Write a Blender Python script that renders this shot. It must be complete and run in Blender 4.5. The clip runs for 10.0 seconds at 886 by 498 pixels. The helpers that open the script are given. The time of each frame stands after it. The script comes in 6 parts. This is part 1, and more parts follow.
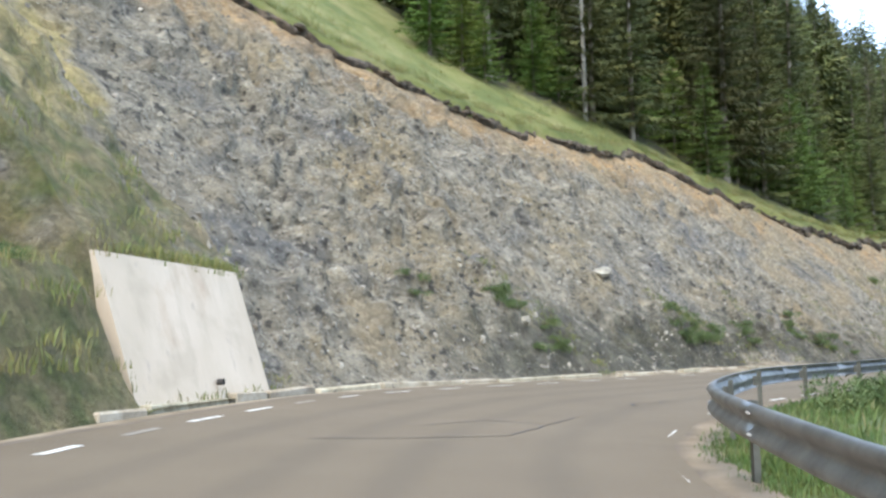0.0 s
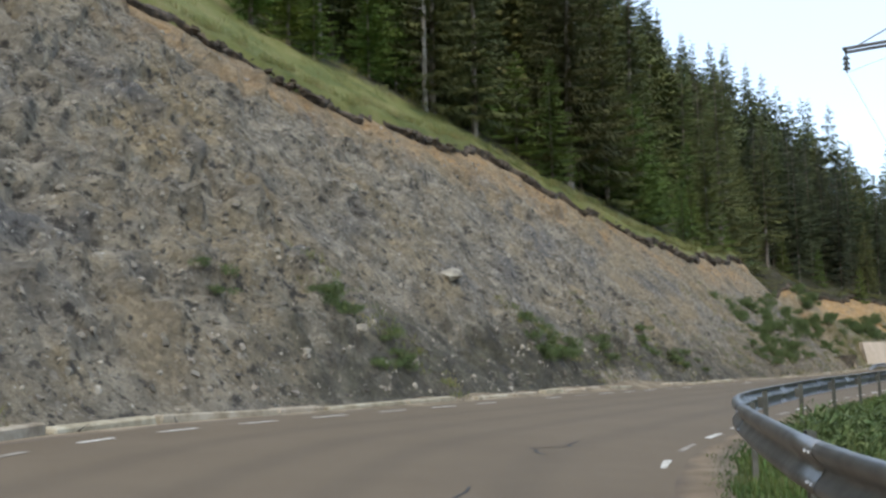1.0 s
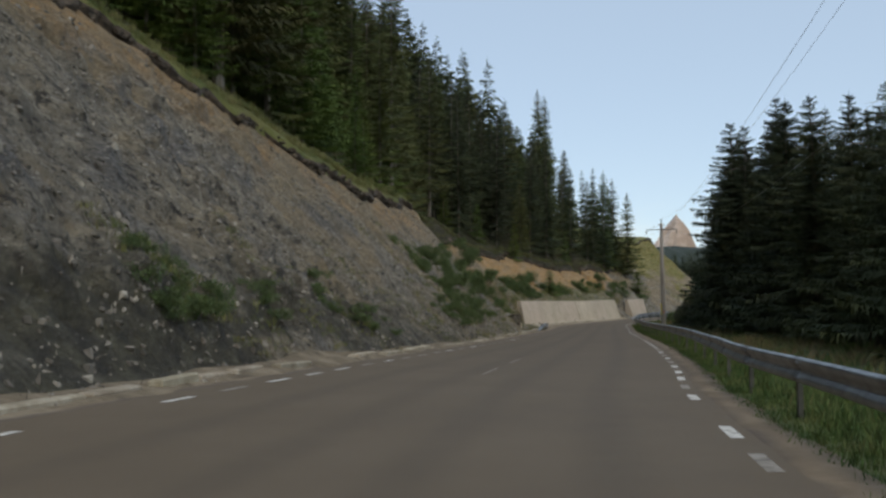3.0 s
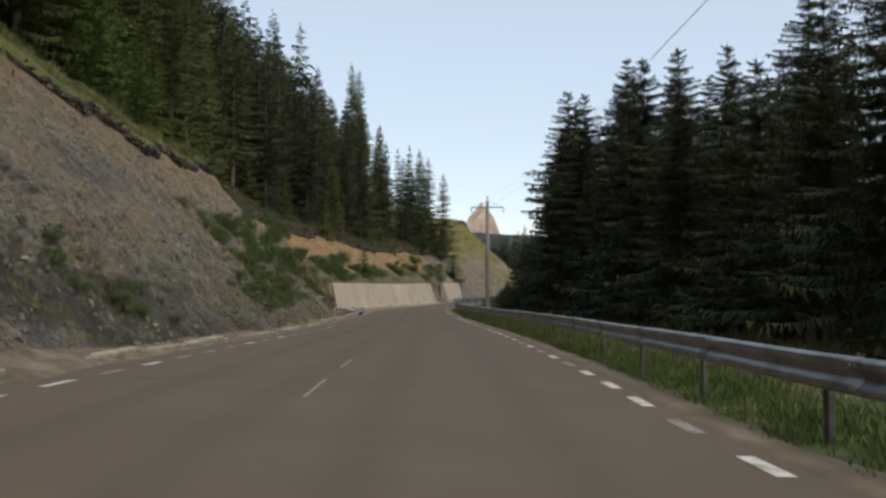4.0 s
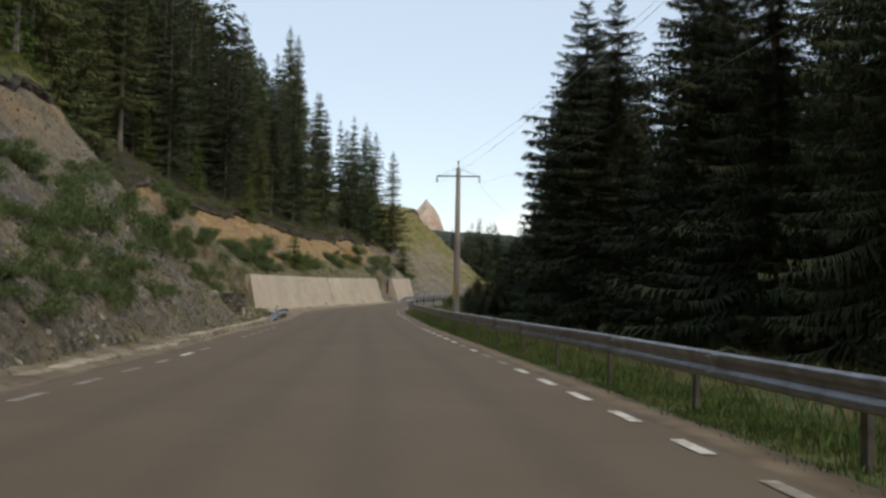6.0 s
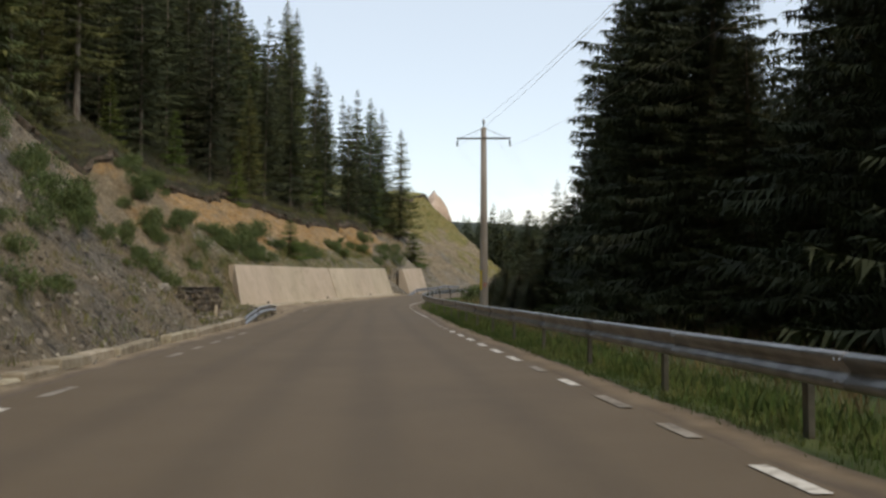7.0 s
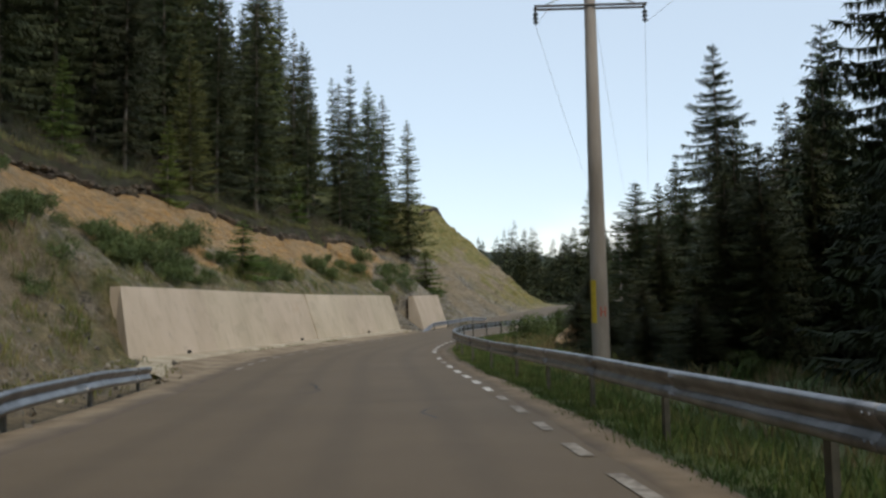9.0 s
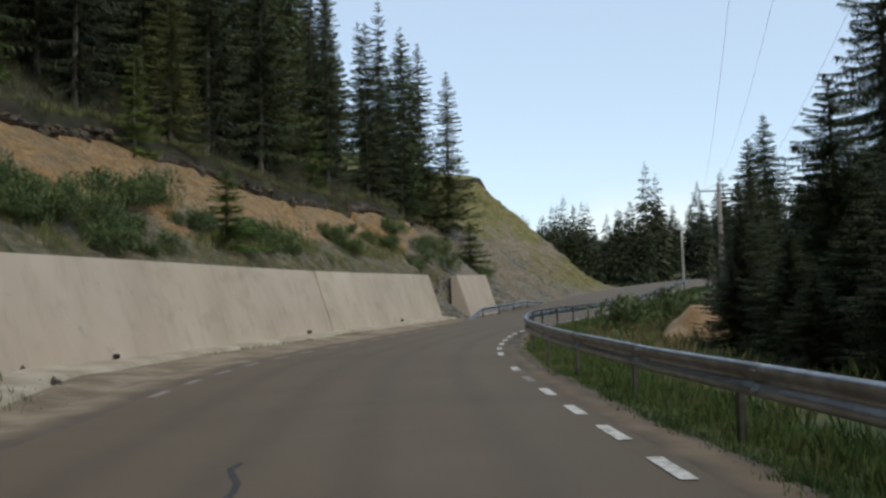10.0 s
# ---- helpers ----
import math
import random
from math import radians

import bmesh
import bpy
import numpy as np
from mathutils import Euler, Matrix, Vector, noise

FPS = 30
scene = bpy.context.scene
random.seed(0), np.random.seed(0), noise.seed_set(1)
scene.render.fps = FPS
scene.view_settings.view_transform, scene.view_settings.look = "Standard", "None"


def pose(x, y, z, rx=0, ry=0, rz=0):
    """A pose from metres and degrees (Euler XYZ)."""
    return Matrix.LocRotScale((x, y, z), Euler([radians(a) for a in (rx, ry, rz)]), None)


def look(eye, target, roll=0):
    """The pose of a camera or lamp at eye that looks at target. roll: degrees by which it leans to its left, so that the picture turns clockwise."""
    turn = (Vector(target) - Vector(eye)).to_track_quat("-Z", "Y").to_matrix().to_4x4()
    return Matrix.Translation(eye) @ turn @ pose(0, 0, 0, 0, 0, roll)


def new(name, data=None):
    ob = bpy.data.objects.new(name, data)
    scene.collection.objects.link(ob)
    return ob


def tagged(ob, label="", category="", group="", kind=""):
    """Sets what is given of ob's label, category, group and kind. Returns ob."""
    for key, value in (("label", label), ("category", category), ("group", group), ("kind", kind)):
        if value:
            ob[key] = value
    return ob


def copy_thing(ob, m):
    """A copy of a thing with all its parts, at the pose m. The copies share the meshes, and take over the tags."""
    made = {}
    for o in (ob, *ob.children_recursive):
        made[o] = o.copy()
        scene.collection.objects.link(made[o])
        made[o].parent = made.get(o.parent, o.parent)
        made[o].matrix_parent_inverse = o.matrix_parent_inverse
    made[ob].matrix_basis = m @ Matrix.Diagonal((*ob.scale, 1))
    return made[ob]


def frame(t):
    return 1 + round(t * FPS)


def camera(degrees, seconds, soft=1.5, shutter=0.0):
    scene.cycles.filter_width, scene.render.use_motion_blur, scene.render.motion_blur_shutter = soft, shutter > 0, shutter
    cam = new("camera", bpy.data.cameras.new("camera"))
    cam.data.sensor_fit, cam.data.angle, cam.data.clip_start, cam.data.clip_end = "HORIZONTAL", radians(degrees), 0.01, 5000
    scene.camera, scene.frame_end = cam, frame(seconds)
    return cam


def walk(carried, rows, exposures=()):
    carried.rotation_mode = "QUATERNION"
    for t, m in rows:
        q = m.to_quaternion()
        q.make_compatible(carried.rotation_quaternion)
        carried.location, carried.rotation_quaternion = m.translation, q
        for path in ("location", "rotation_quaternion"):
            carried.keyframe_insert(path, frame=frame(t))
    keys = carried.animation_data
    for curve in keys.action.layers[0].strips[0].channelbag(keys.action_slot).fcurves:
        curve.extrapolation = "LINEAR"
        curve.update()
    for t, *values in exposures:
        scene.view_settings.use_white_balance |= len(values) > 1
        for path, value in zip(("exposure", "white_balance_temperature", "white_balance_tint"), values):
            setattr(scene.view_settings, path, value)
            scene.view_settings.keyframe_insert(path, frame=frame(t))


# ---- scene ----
cam = camera(50.0, 10.0, soft=2.6)
PATH = [
    (0, (1.519, 2.199, 1.234), (1.499, 4.187, 1.445), -1.0),
    (0.5, (1.45, 5.651, 1.209), (1.624, 7.632, 1.426), -1.4),
    (1, (1.622, 8.94, 1.256), (1.973, 10.894, 1.494), -0.9),
    (1.5, (2.122, 12.436, 1.327), (2.642, 14.353, 1.561), -1.8),
    (2, (2.973, 15.968, 1.308), (3.653, 17.835, 1.531), -0.9),
    (2.5, (4.259, 19.43, 1.337), (5.136, 21.216, 1.543), -1.1),
    (2.7, (4.898, 20.869, 1.351), (5.862, 22.613, 1.519), -0.4),
    (3.8, (9.542, 28.85, 1.27), (10.791, 30.41, 1.353), -1.7),
    (4, (10.622, 30.309, 1.263), (11.989, 31.764, 1.368), -0.0),
    (4.5, (13.707, 34.023, 1.246), (15.098, 35.453, 1.387), -0.4),
    (5, (16.994, 37.902, 1.349), (18.375, 39.343, 1.466), -1.6),
    (5.2, (18.421, 39.487, 1.366), (19.837, 40.894, 1.485), -0.5),
    (6.3, (26.592, 48.371, 1.363), (28.046, 49.74, 1.462), 1.0),
    (6.5, (28.105, 50.012, 1.351), (29.566, 51.376, 1.431), -0.5),
    (7, (31.994, 54.246, 1.311), (33.436, 55.63, 1.395), 0.0),
    (7.5, (36.106, 58.657, 1.252), (37.554, 60.032, 1.368), 0.7),
    (8, (40.456, 63.383, 1.312), (41.925, 64.735, 1.443), 0.8),
    (8.5, (44.899, 68.226, 1.303), (46.352, 69.595, 1.426), -0.9),
    (9, (49.349, 73.07, 1.36), (50.783, 74.457, 1.513), -1.2),
    (9.5, (53.753, 78.002, 1.38), (55.183, 79.393, 1.519), -1.7),
    (10, (58.284, 82.871, 1.375), (59.663, 84.314, 1.499), -1.6),
]
EXPOSURES = [(0.0, 2.14, 6850, 6), (0.5, 1.56, 6850, 6), (1.1, 1.14, 7150, 7), (1.6, 0.5, 7200, 7), (2.0, 0.15, 7200, 6), (2.6, 0.15, 7200, 6), (3.6, 0.35, 7600, 8), (4.5, 0.5, 8200, 10), (5.1, 0.5, 7700, 8), (6.3, 0.55, 8200, 9), (7.5, 0.65, 8700, 11), (8.6, 0.6, 8400, 10), (9.3, 0.48, 7400, 6), (10.0, 0.42, 7200, 6)]
walk(cam, [(t, look(eye, target, roll)) for t, eye, target, roll in PATH], EXPOSURES)

# ---- world and light ----
SUN_AZ, SUN_EL = radians(190.0), radians(52.0)
world = bpy.data.worlds.new("evening_sky")
scene.world = world
world.use_nodes = True
wn = world.node_tree
sky = wn.nodes.new("ShaderNodeTexSky")
sky.sky_type = "NISHITA"
sky.sun_disc = False
sky.sun_elevation = SUN_EL
sky.sun_rotation = SUN_AZ
sky.altitude = 1200.0
sky.air_density, sky.dust_density, sky.ozone_density = 1.0, 0.6, 1.0
wtc = wn.nodes.new("ShaderNodeTexCoord")
wsep = wn.nodes.new("ShaderNodeSeparateXYZ")
wn.links.new(wtc.outputs["Generated"], wsep.inputs[0])
wmap = wn.nodes.new("ShaderNodeMapping")
wmap.inputs["Scale"].default_value = (2.5, 2.5, 9.0)
wn.links.new(wtc.outputs["Generated"], wmap.inputs[0])
wnoise = wn.nodes.new("ShaderNodeTexNoise")
wnoise.inputs["Scale"].default_value = 1.6
wnoise.inputs["Detail"].default_value = 5.0
wn.links.new(wmap.outputs[0], wnoise.inputs["Vector"])
wramp = wn.nodes.new("ShaderNodeMapRange")
wramp.inputs["From Min"].default_value, wramp.inputs["From Max"].default_value = 0.13, 0.03
wn.links.new(wsep.outputs["Z"], wramp.inputs["Value"])
wadd = wn.nodes.new("ShaderNodeMath")
wadd.operation = "MULTIPLY"
wn.links.new(wramp.outputs[0], wadd.inputs[0])
wcl = wn.nodes.new("ShaderNodeMapRange")
wcl.inputs["From Min"].default_value, wcl.inputs["From Max"].default_value = 0.38, 0.62
wn.links.new(wnoise.outputs["Fac"], wcl.inputs["Value"])
wn.links.new(wcl.outputs[0], wadd.inputs[1])
wmix = wn.nodes.new("ShaderNodeMix")
wmix.data_type = "RGBA"
wmix.inputs["B"].default_value = (5.6, 5.5, 5.6, 1)
wveil = wn.nodes.new("ShaderNodeMath")
wveil.operation = "MAXIMUM"
wveil.inputs[1].default_value = 0.02
wn.links.new(wadd.outputs[0], wveil.inputs[0])
wn.links.new(wveil.outputs[0], wmix.inputs["Factor"])
whaze = wn.nodes.new("ShaderNodeMix")
whaze.data_type = "RGBA"
whaze.inputs["Factor"].default_value = 0.60
whaze.inputs["B"].default_value = (3.05, 3.95, 5.45, 1)
wn.links.new(sky.outputs[0], whaze.inputs["A"])
wn.links.new(whaze.outputs["Result"], wmix.inputs["A"])
bg = wn.nodes["Background"]
bg.inputs["Strength"].default_value = 0.15
wn.links.new(wmix.outputs["Result"], bg.inputs["Color"])

sun_data = bpy.data.lights.new("sun", "SUN")
sun_data.energy, sun_data.angle, sun_data.color = 1.0, radians(24.0), (1.0, 0.90, 0.76)
sun = new("sun", sun_data)
sun.matrix_world = look((300 * math.sin(SUN_AZ), 300 * math.cos(SUN_AZ), 300 * math.tan(SUN_EL)), (0, 0, 0))


# ---- small tools ----
def hash2(ix, iy, seed):
    h = (ix.astype(np.int64) * 374761393 + iy.astype(np.int64) * 668265263 + seed * 2147483647 * 31) & 0xFFFFFFFF
    h = ((h ^ (h >> 13)) * 1274126177) & 0xFFFFFFFF
    return ((h ^ (h >> 16)) & 0xFFFF) / 65535.0


def vnoise(x, y, seed=0):
    """Smooth value noise, -1 to 1."""
    x, y = np.asarray(x, float), np.asarray(y, float)
    ix, iy = np.floor(x), np.floor(y)
    fx, fy = x - ix, y - iy
    fx, fy = fx * fx * (3 - 2 * fx), fy * fy * (3 - 2 * fy)
    a, b = hash2(ix, iy, seed), hash2(ix + 1, iy, seed)
    c, d = hash2(ix, iy + 1, seed), hash2(ix + 1, iy + 1, seed)
    return 2 * (a + (b - a) * fx + (c - a) * fy + (a - b - c + d) * fx * fy) - 1


def fbm(x, y, octaves=4, seed=0, ridged=False):
    total, amp = 0.0, 1.0
    for k in range(octaves):
        n = vnoise(np.asarray(x) * 2**k + 17.3 * k, np.asarray(y) * 2**k - 9.1 * k, seed + k)
        total = total + amp * ((1 - 2 * np.abs(n)) if ridged else n)
        amp *= 0.5
    return total / 1.9


def smooth(a, b, x):
    t = np.clip((np.asarray(x, float) - a) / (b - a), 0, 1)
    return t * t * (3 - 2 * t)


def spline(points, step=0.1):
    """A smooth curve through points, resampled evenly; place, direction, left normal and length along it."""
    p = np.array(points, float)
    q = np.vstack([2 * p[0] - p[1], p, 2 * p[-1] - p[-2]])
    out = []
    for k in range(1, len(q) - 2):
        a, b, c, d = q[k - 1 : k + 3]
        u = np.linspace(0, 1, 60, endpoint=False)[:, None]
        out.append(0.5 * (2 * b + (c - a) * u + (2 * a - 5 * b + 4 * c - d) * u**2 + (3 * b - a - 3 * c + d) * u**3))
    c = np.vstack(out + [p[-1:]])
    s = np.r_[0, np.cumsum(np.hypot(*np.diff(c, axis=0).T))]
    grid = np.arange(0, s[-1], step)
    c = np.c_[np.interp(grid, s, c[:, 0]), np.interp(grid, s, c[:, 1])]
    for _ in range(60):
        c[1:-1] = 0.25 * c[:-2] + 0.5 * c[1:-1] + 0.25 * c[2:]
    t = np.gradient(c, axis=0)
    t /= np.hypot(*t.T)[:, None]
    return grid, c, t, np.c_[-t[:, 1], t[:, 0]]


def link_mesh(name, verts, faces, mat=None, parent=None, label="", smooth_faces=False, uvs=None, kind="", category="", group=""):
    me = bpy.data.meshes.new(name)
    me.from_pydata([tuple(v) for v in verts], [], [tuple(f) for f in faces])
    for title, values in (uvs or {}).items():
        layer = me.uv_layers.new(name=title)
        loops = np.empty(len(me.loops), int)
        me.loops.foreach_get("vertex_index", loops)
        layer.data.foreach_set("uv", np.asarray(values, float)[loops].ravel())
    if mat:
        me.materials.append(mat)
    me.polygons.foreach_set("use_smooth", [smooth_faces] * len(me.polygons))
    me.update()
    ob = new(name, me)
    if parent:
        ob.parent = parent
    return tagged(ob, label, category, "", kind) if not group else tagged(ob, label, category, group, kind)


def part(name, bm, mat, parent, label="", smooth_faces=False):
    me = bpy.data.meshes.new(name)
    for f in bm.faces:
        f.smooth = smooth_faces
    bm.to_mesh(me)
    bm.free()
    if mat:
        me.materials.append(mat)
    ob = new(name, me)
    ob.parent = parent
    return tagged(ob, label)


def grid_faces(n, m):
    i = np.arange(n - 1)[:, None] * m + np.arange(m - 1)[None]
    return np.stack([i, i + m, i + m + 1, i + 1], -1).reshape(-1, 4)


def sheet(name, pts, mat, uvs=None, **kw):
    """A mesh from an (n, m, 3) grid of places."""
    n, m, _ = pts.shape
    return link_mesh(name, pts.reshape(-1, 3), grid_faces(n, m), mat, uvs={k: v.reshape(-1, 2) for k, v in (uvs or {}).items()}, **kw)


def box_bm(bm, size, m, taper=1.0, bevel=0.0):
    r = bmesh.ops.create_cube(bm, size=1.0)
    for v in r["verts"]:
        k = taper if v.co.z > 0 else 1.0
        v.co = Vector((v.co.x * size[0] * k, v.co.y * size[1] * k, v.co.z * size[2]))
    if bevel:
        edges = list({e for v in r["verts"] for e in v.link_edges})
        r2 = bmesh.ops.bevel(bm, geom=edges, offset=bevel, segments=1, affect="EDGES")
        verts = list({v for f in r2["faces"] for v in f.verts} | {v for v in r["verts"] if v.is_valid})
    else:
        verts = r["verts"]
    bmesh.ops.transform(bm, matrix=m, verts=verts)
    return verts


def empty(name, m, label, category, group="", kind=""):
    ob = new(name)
    ob.empty_display_size = 0.3
    ob.matrix_world = m
    return tagged(ob, label, category, group, kind)


# ---- materials ----
def material(name, colours, scale=1.0, rough=0.9, bump=0.3, bump_scale=None, metal=0.0, vector="Object", detail=8.0,
             stretch=(1, 1, 1), turn=(0, 0, 0), spread=0.12, second=None, bump_dist=0.05, stops=None, grain=0.62):
    """Noise-mixed colours at two scales with fine relief. second: (colour, scale, from, to) for patches on top."""
    mat = bpy.data.materials.new(name)
    mat.use_nodes = True
    nt = mat.node_tree
    bsdf = nt.nodes["Principled BSDF"]
    bsdf.inputs["Roughness"].default_value = rough
    bsdf.inputs["Metallic"].default_value = metal
    tc = nt.nodes.new("ShaderNodeTexCoord")
    mp = nt.nodes.new("ShaderNodeMapping")
    mp.inputs["Scale"].default_value = stretch
    mp.inputs["Rotation"].default_value = turn
    nt.links.new(tc.outputs[vector], mp.inputs[0])
    n1 = nt.nodes.new("ShaderNodeTexNoise")
    n1.inputs["Scale"].default_value = scale
    n1.inputs["Detail"].default_value = detail
    n1.inputs["Roughness"].default_value = grain
    nt.links.new(mp.outputs[0], n1.inputs["Vector"])
    ramp = nt.nodes.new("ShaderNodeValToRGB")
    stops = stops or [0.5 + spread * 2.2 * (k / (len(colours) - 1) - 0.5) for k in range(len(colours))]
    while len(ramp.color_ramp.elements) < len(colours):
        ramp.color_ramp.elements.new(0.5)
    for e, p, c in zip(ramp.color_ramp.elements, stops, colours):
        e.position, e.color = p, (*c, 1)
    nt.links.new(n1.outputs["Fac"], ramp.inputs[0])
    colour = ramp.outputs[0]
    for c2, sc2, lo, hi in second or ():
        n2 = nt.nodes.new("ShaderNodeTexNoise")
        n2.inputs["Scale"].default_value = sc2
        n2.inputs["Detail"].default_value = 10.0
        n2.inputs["Roughness"].default_value = 0.62
        nt.links.new(mp.outputs[0], n2.inputs["Vector"])
        mr = nt.nodes.new("ShaderNodeMapRange")
        mr.inputs["From Min"].default_value, mr.inputs["From Max"].default_value = lo, hi
        nt.links.new(n2.outputs["Fac"], mr.inputs["Value"])
        mx = nt.nodes.new("ShaderNodeMix")
        mx.data_type = "RGBA"
        mx.inputs["B"].default_value = (*c2, 1)
        nt.links.new(mr.outputs[0], mx.inputs["Factor"])
        nt.links.new(colour, mx.inputs["A"])
        colour = mx.outputs["Result"]
    nt.links.new(colour, bsdf.inputs["Base Color"])
    if bump:
        n3 = nt.nodes.new("ShaderNodeTexNoise")
        n3.inputs["Scale"].default_value = bump_scale or scale * 5
        n3.inputs["Detail"].default_value = 8.0
        n3.inputs["Roughness"].default_value = 0.7
        nt.links.new(mp.outputs[0], n3.inputs["Vector"])
        bp = nt.nodes.new("ShaderNodeBump")
        bp.inputs["Strength"].default_value = bump
        bp.inputs["Distance"].default_value = bump_dist
        nt.links.new(n3.outputs["Fac"], bp.inputs["Height"])
        nt.links.new(bp.outputs[0], bsdf.inputs["Normal"])
    mat["colour_socket"] = colour.node.name
    return mat


def vary(mat, source="Random", hue=0.03, value=0.35, island=False):
    """Lets the colour differ from object to object, or from piece to piece of a joined mesh."""
    nt = mat.node_tree
    bsdf = nt.nodes["Principled BSDF"]
    before = bsdf.inputs["Base Color"].links[0].from_socket
    info = nt.nodes.new("ShaderNodeNewGeometry" if island else "ShaderNodeObjectInfo")
    rnd = info.outputs["Random Per Island" if island else "Random"]
    hsv = nt.nodes.new("ShaderNodeHueSaturation")
    for title, mid, width in (("Hue", 0.5, hue), ("Value", 1.0, value)):
        mr = nt.nodes.new("ShaderNodeMapRange")
        mr.inputs["To Min"].default_value, mr.inputs["To Max"].default_value = mid - width, mid + width
        if title == "Hue":
            mul = nt.nodes.new("ShaderNodeMath")
            mul.operation = "MULTIPLY"
            mul.inputs[1].default_value = 7.31
            fr = nt.nodes.new("ShaderNodeMath")
            fr.operation = "FRACT"
            nt.links.new(rnd, mul.inputs[0])
            nt.links.new(mul.outputs[0], fr.inputs[0])
            nt.links.new(fr.outputs[0], mr.inputs["Value"])
        else:
            nt.links.new(rnd, mr.inputs["Value"])
        nt.links.new(mr.outputs[0], hsv.inputs[title])
    nt.links.new(before, hsv.inputs["Color"])
    nt.links.new(hsv.outputs[0], bsdf.inputs["Base Color"])
    return mat


def blend_by_uv(mat, uv_name, colours, lo, hi, scale=0.6, wobble=0.5, axis="Y"):
    """Lets other ground colours take over where the second coordinate of a UV map passes lo to hi, with a ragged border."""
    nt = mat.node_tree
    bsdf = nt.nodes["Principled BSDF"]
    before = bsdf.inputs["Base Color"].links[0].from_socket
    uv = nt.nodes.new("ShaderNodeUVMap")
    uv.uv_map = uv_name
    sep = nt.nodes.new("ShaderNodeSeparateXYZ")
    nt.links.new(uv.outputs[0], sep.inputs[0])
    tc = nt.nodes.new("ShaderNodeTexCoord")
    n = nt.nodes.new("ShaderNodeTexNoise")
    n.inputs["Scale"].default_value = scale
    n.inputs["Detail"].default_value = 7.0
    nt.links.new(tc.outputs["Object"], n.inputs["Vector"])
    ma = nt.nodes.new("ShaderNodeMath")
    ma.operation = "MULTIPLY_ADD"
    ma.inputs[1].default_value = wobble * 2
    ma.inputs[2].default_value = -wobble
    nt.links.new(n.outputs["Fac"], ma.inputs[0])
    ad = nt.nodes.new("ShaderNodeMath")
    ad.operation = "ADD"
    nt.links.new(sep.outputs[axis], ad.inputs[0])
    nt.links.new(ma.outputs[0], ad.inputs[1])
    mr = nt.nodes.new("ShaderNodeMapRange")
    mr.inputs["From Min"].default_value, mr.inputs["From Max"].default_value = lo, hi
    nt.links.new(ad.outputs[0], mr.inputs["Value"])
    n2 = nt.nodes.new("ShaderNodeTexNoise")
    n2.inputs["Scale"].default_value = 1.7
    n2.inputs["Detail"].default_value = 8.0
    nt.links.new(tc.outputs["Object"], n2.inputs["Vector"])
    ramp = nt.nodes.new("ShaderNodeValToRGB")
    ramp.color_ramp.elements[0].position, ramp.color_ramp.elements[1].position = 0.35, 0.65
    ramp.color_ramp.elements[0].color, ramp.color_ramp.elements[1].color = (*colours[0], 1), (*colours[1], 1)
    nt.links.new(n2.outputs["Fac"], ramp.inputs[0])
    mx = nt.nodes.new("ShaderNodeMix")
    mx.data_type = "RGBA"
    nt.links.new(mr.outputs[0], mx.inputs["Factor"])
    nt.links.new(before, mx.inputs["A"])
    nt.links.new(ramp.outputs[0], mx.inputs["B"])
    nt.links.new(mx.outputs["Result"], bsdf.inputs["Base Color"])
    return mat


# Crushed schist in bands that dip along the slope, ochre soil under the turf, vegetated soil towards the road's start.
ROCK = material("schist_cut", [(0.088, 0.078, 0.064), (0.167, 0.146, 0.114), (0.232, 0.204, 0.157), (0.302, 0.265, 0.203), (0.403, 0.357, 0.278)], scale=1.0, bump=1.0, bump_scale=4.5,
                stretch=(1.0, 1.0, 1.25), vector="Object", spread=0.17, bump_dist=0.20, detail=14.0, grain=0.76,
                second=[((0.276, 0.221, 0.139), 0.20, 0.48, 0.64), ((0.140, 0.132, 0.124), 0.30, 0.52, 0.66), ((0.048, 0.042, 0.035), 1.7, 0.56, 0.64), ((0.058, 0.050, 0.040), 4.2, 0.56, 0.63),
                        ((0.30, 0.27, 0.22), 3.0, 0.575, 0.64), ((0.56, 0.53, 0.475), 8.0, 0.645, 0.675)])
blend_by_uv(ROCK, "soil", [(0.350, 0.223, 0.108), (0.324, 0.238, 0.143)], 0.78, 0.98, scale=0.5, wobble=0.28)
blend_by_uv(ROCK, "veg", [(0.088, 0.102, 0.031), (0.218, 0.178, 0.089)], 0.42, 0.62, scale=0.9, wobble=0.55)
blend_by_uv(ROCK, "dry", [(0.149, 0.149, 0.039), (0.263, 0.204, 0.069)], 0.42, 0.6, scale=0.25, wobble=0.35)
blend_by_uv(ROCK, "orange", [(0.42, 0.245, 0.095), (0.35, 0.255, 0.15)], 0.45, 0.65, scale=0.6, wobble=0.45)
blend_by_uv(ROCK, "tan", [(0.218, 0.174, 0.112), (0.294, 0.234, 0.151)], 0.45, 0.62, scale=0.35, wobble=0.6)
blend_by_uv(ROCK, "damp", [(0.045, 0.040, 0.030), (0.105, 0.096, 0.062)], 0.35, 0.95, scale=1.1, wobble=0.75)
blend_by_uv(ROCK, "sand", [(0.443, 0.345, 0.164), (0.340, 0.275, 0.114)], 0.40, 0.58, scale=0.5, wobble=0.45)
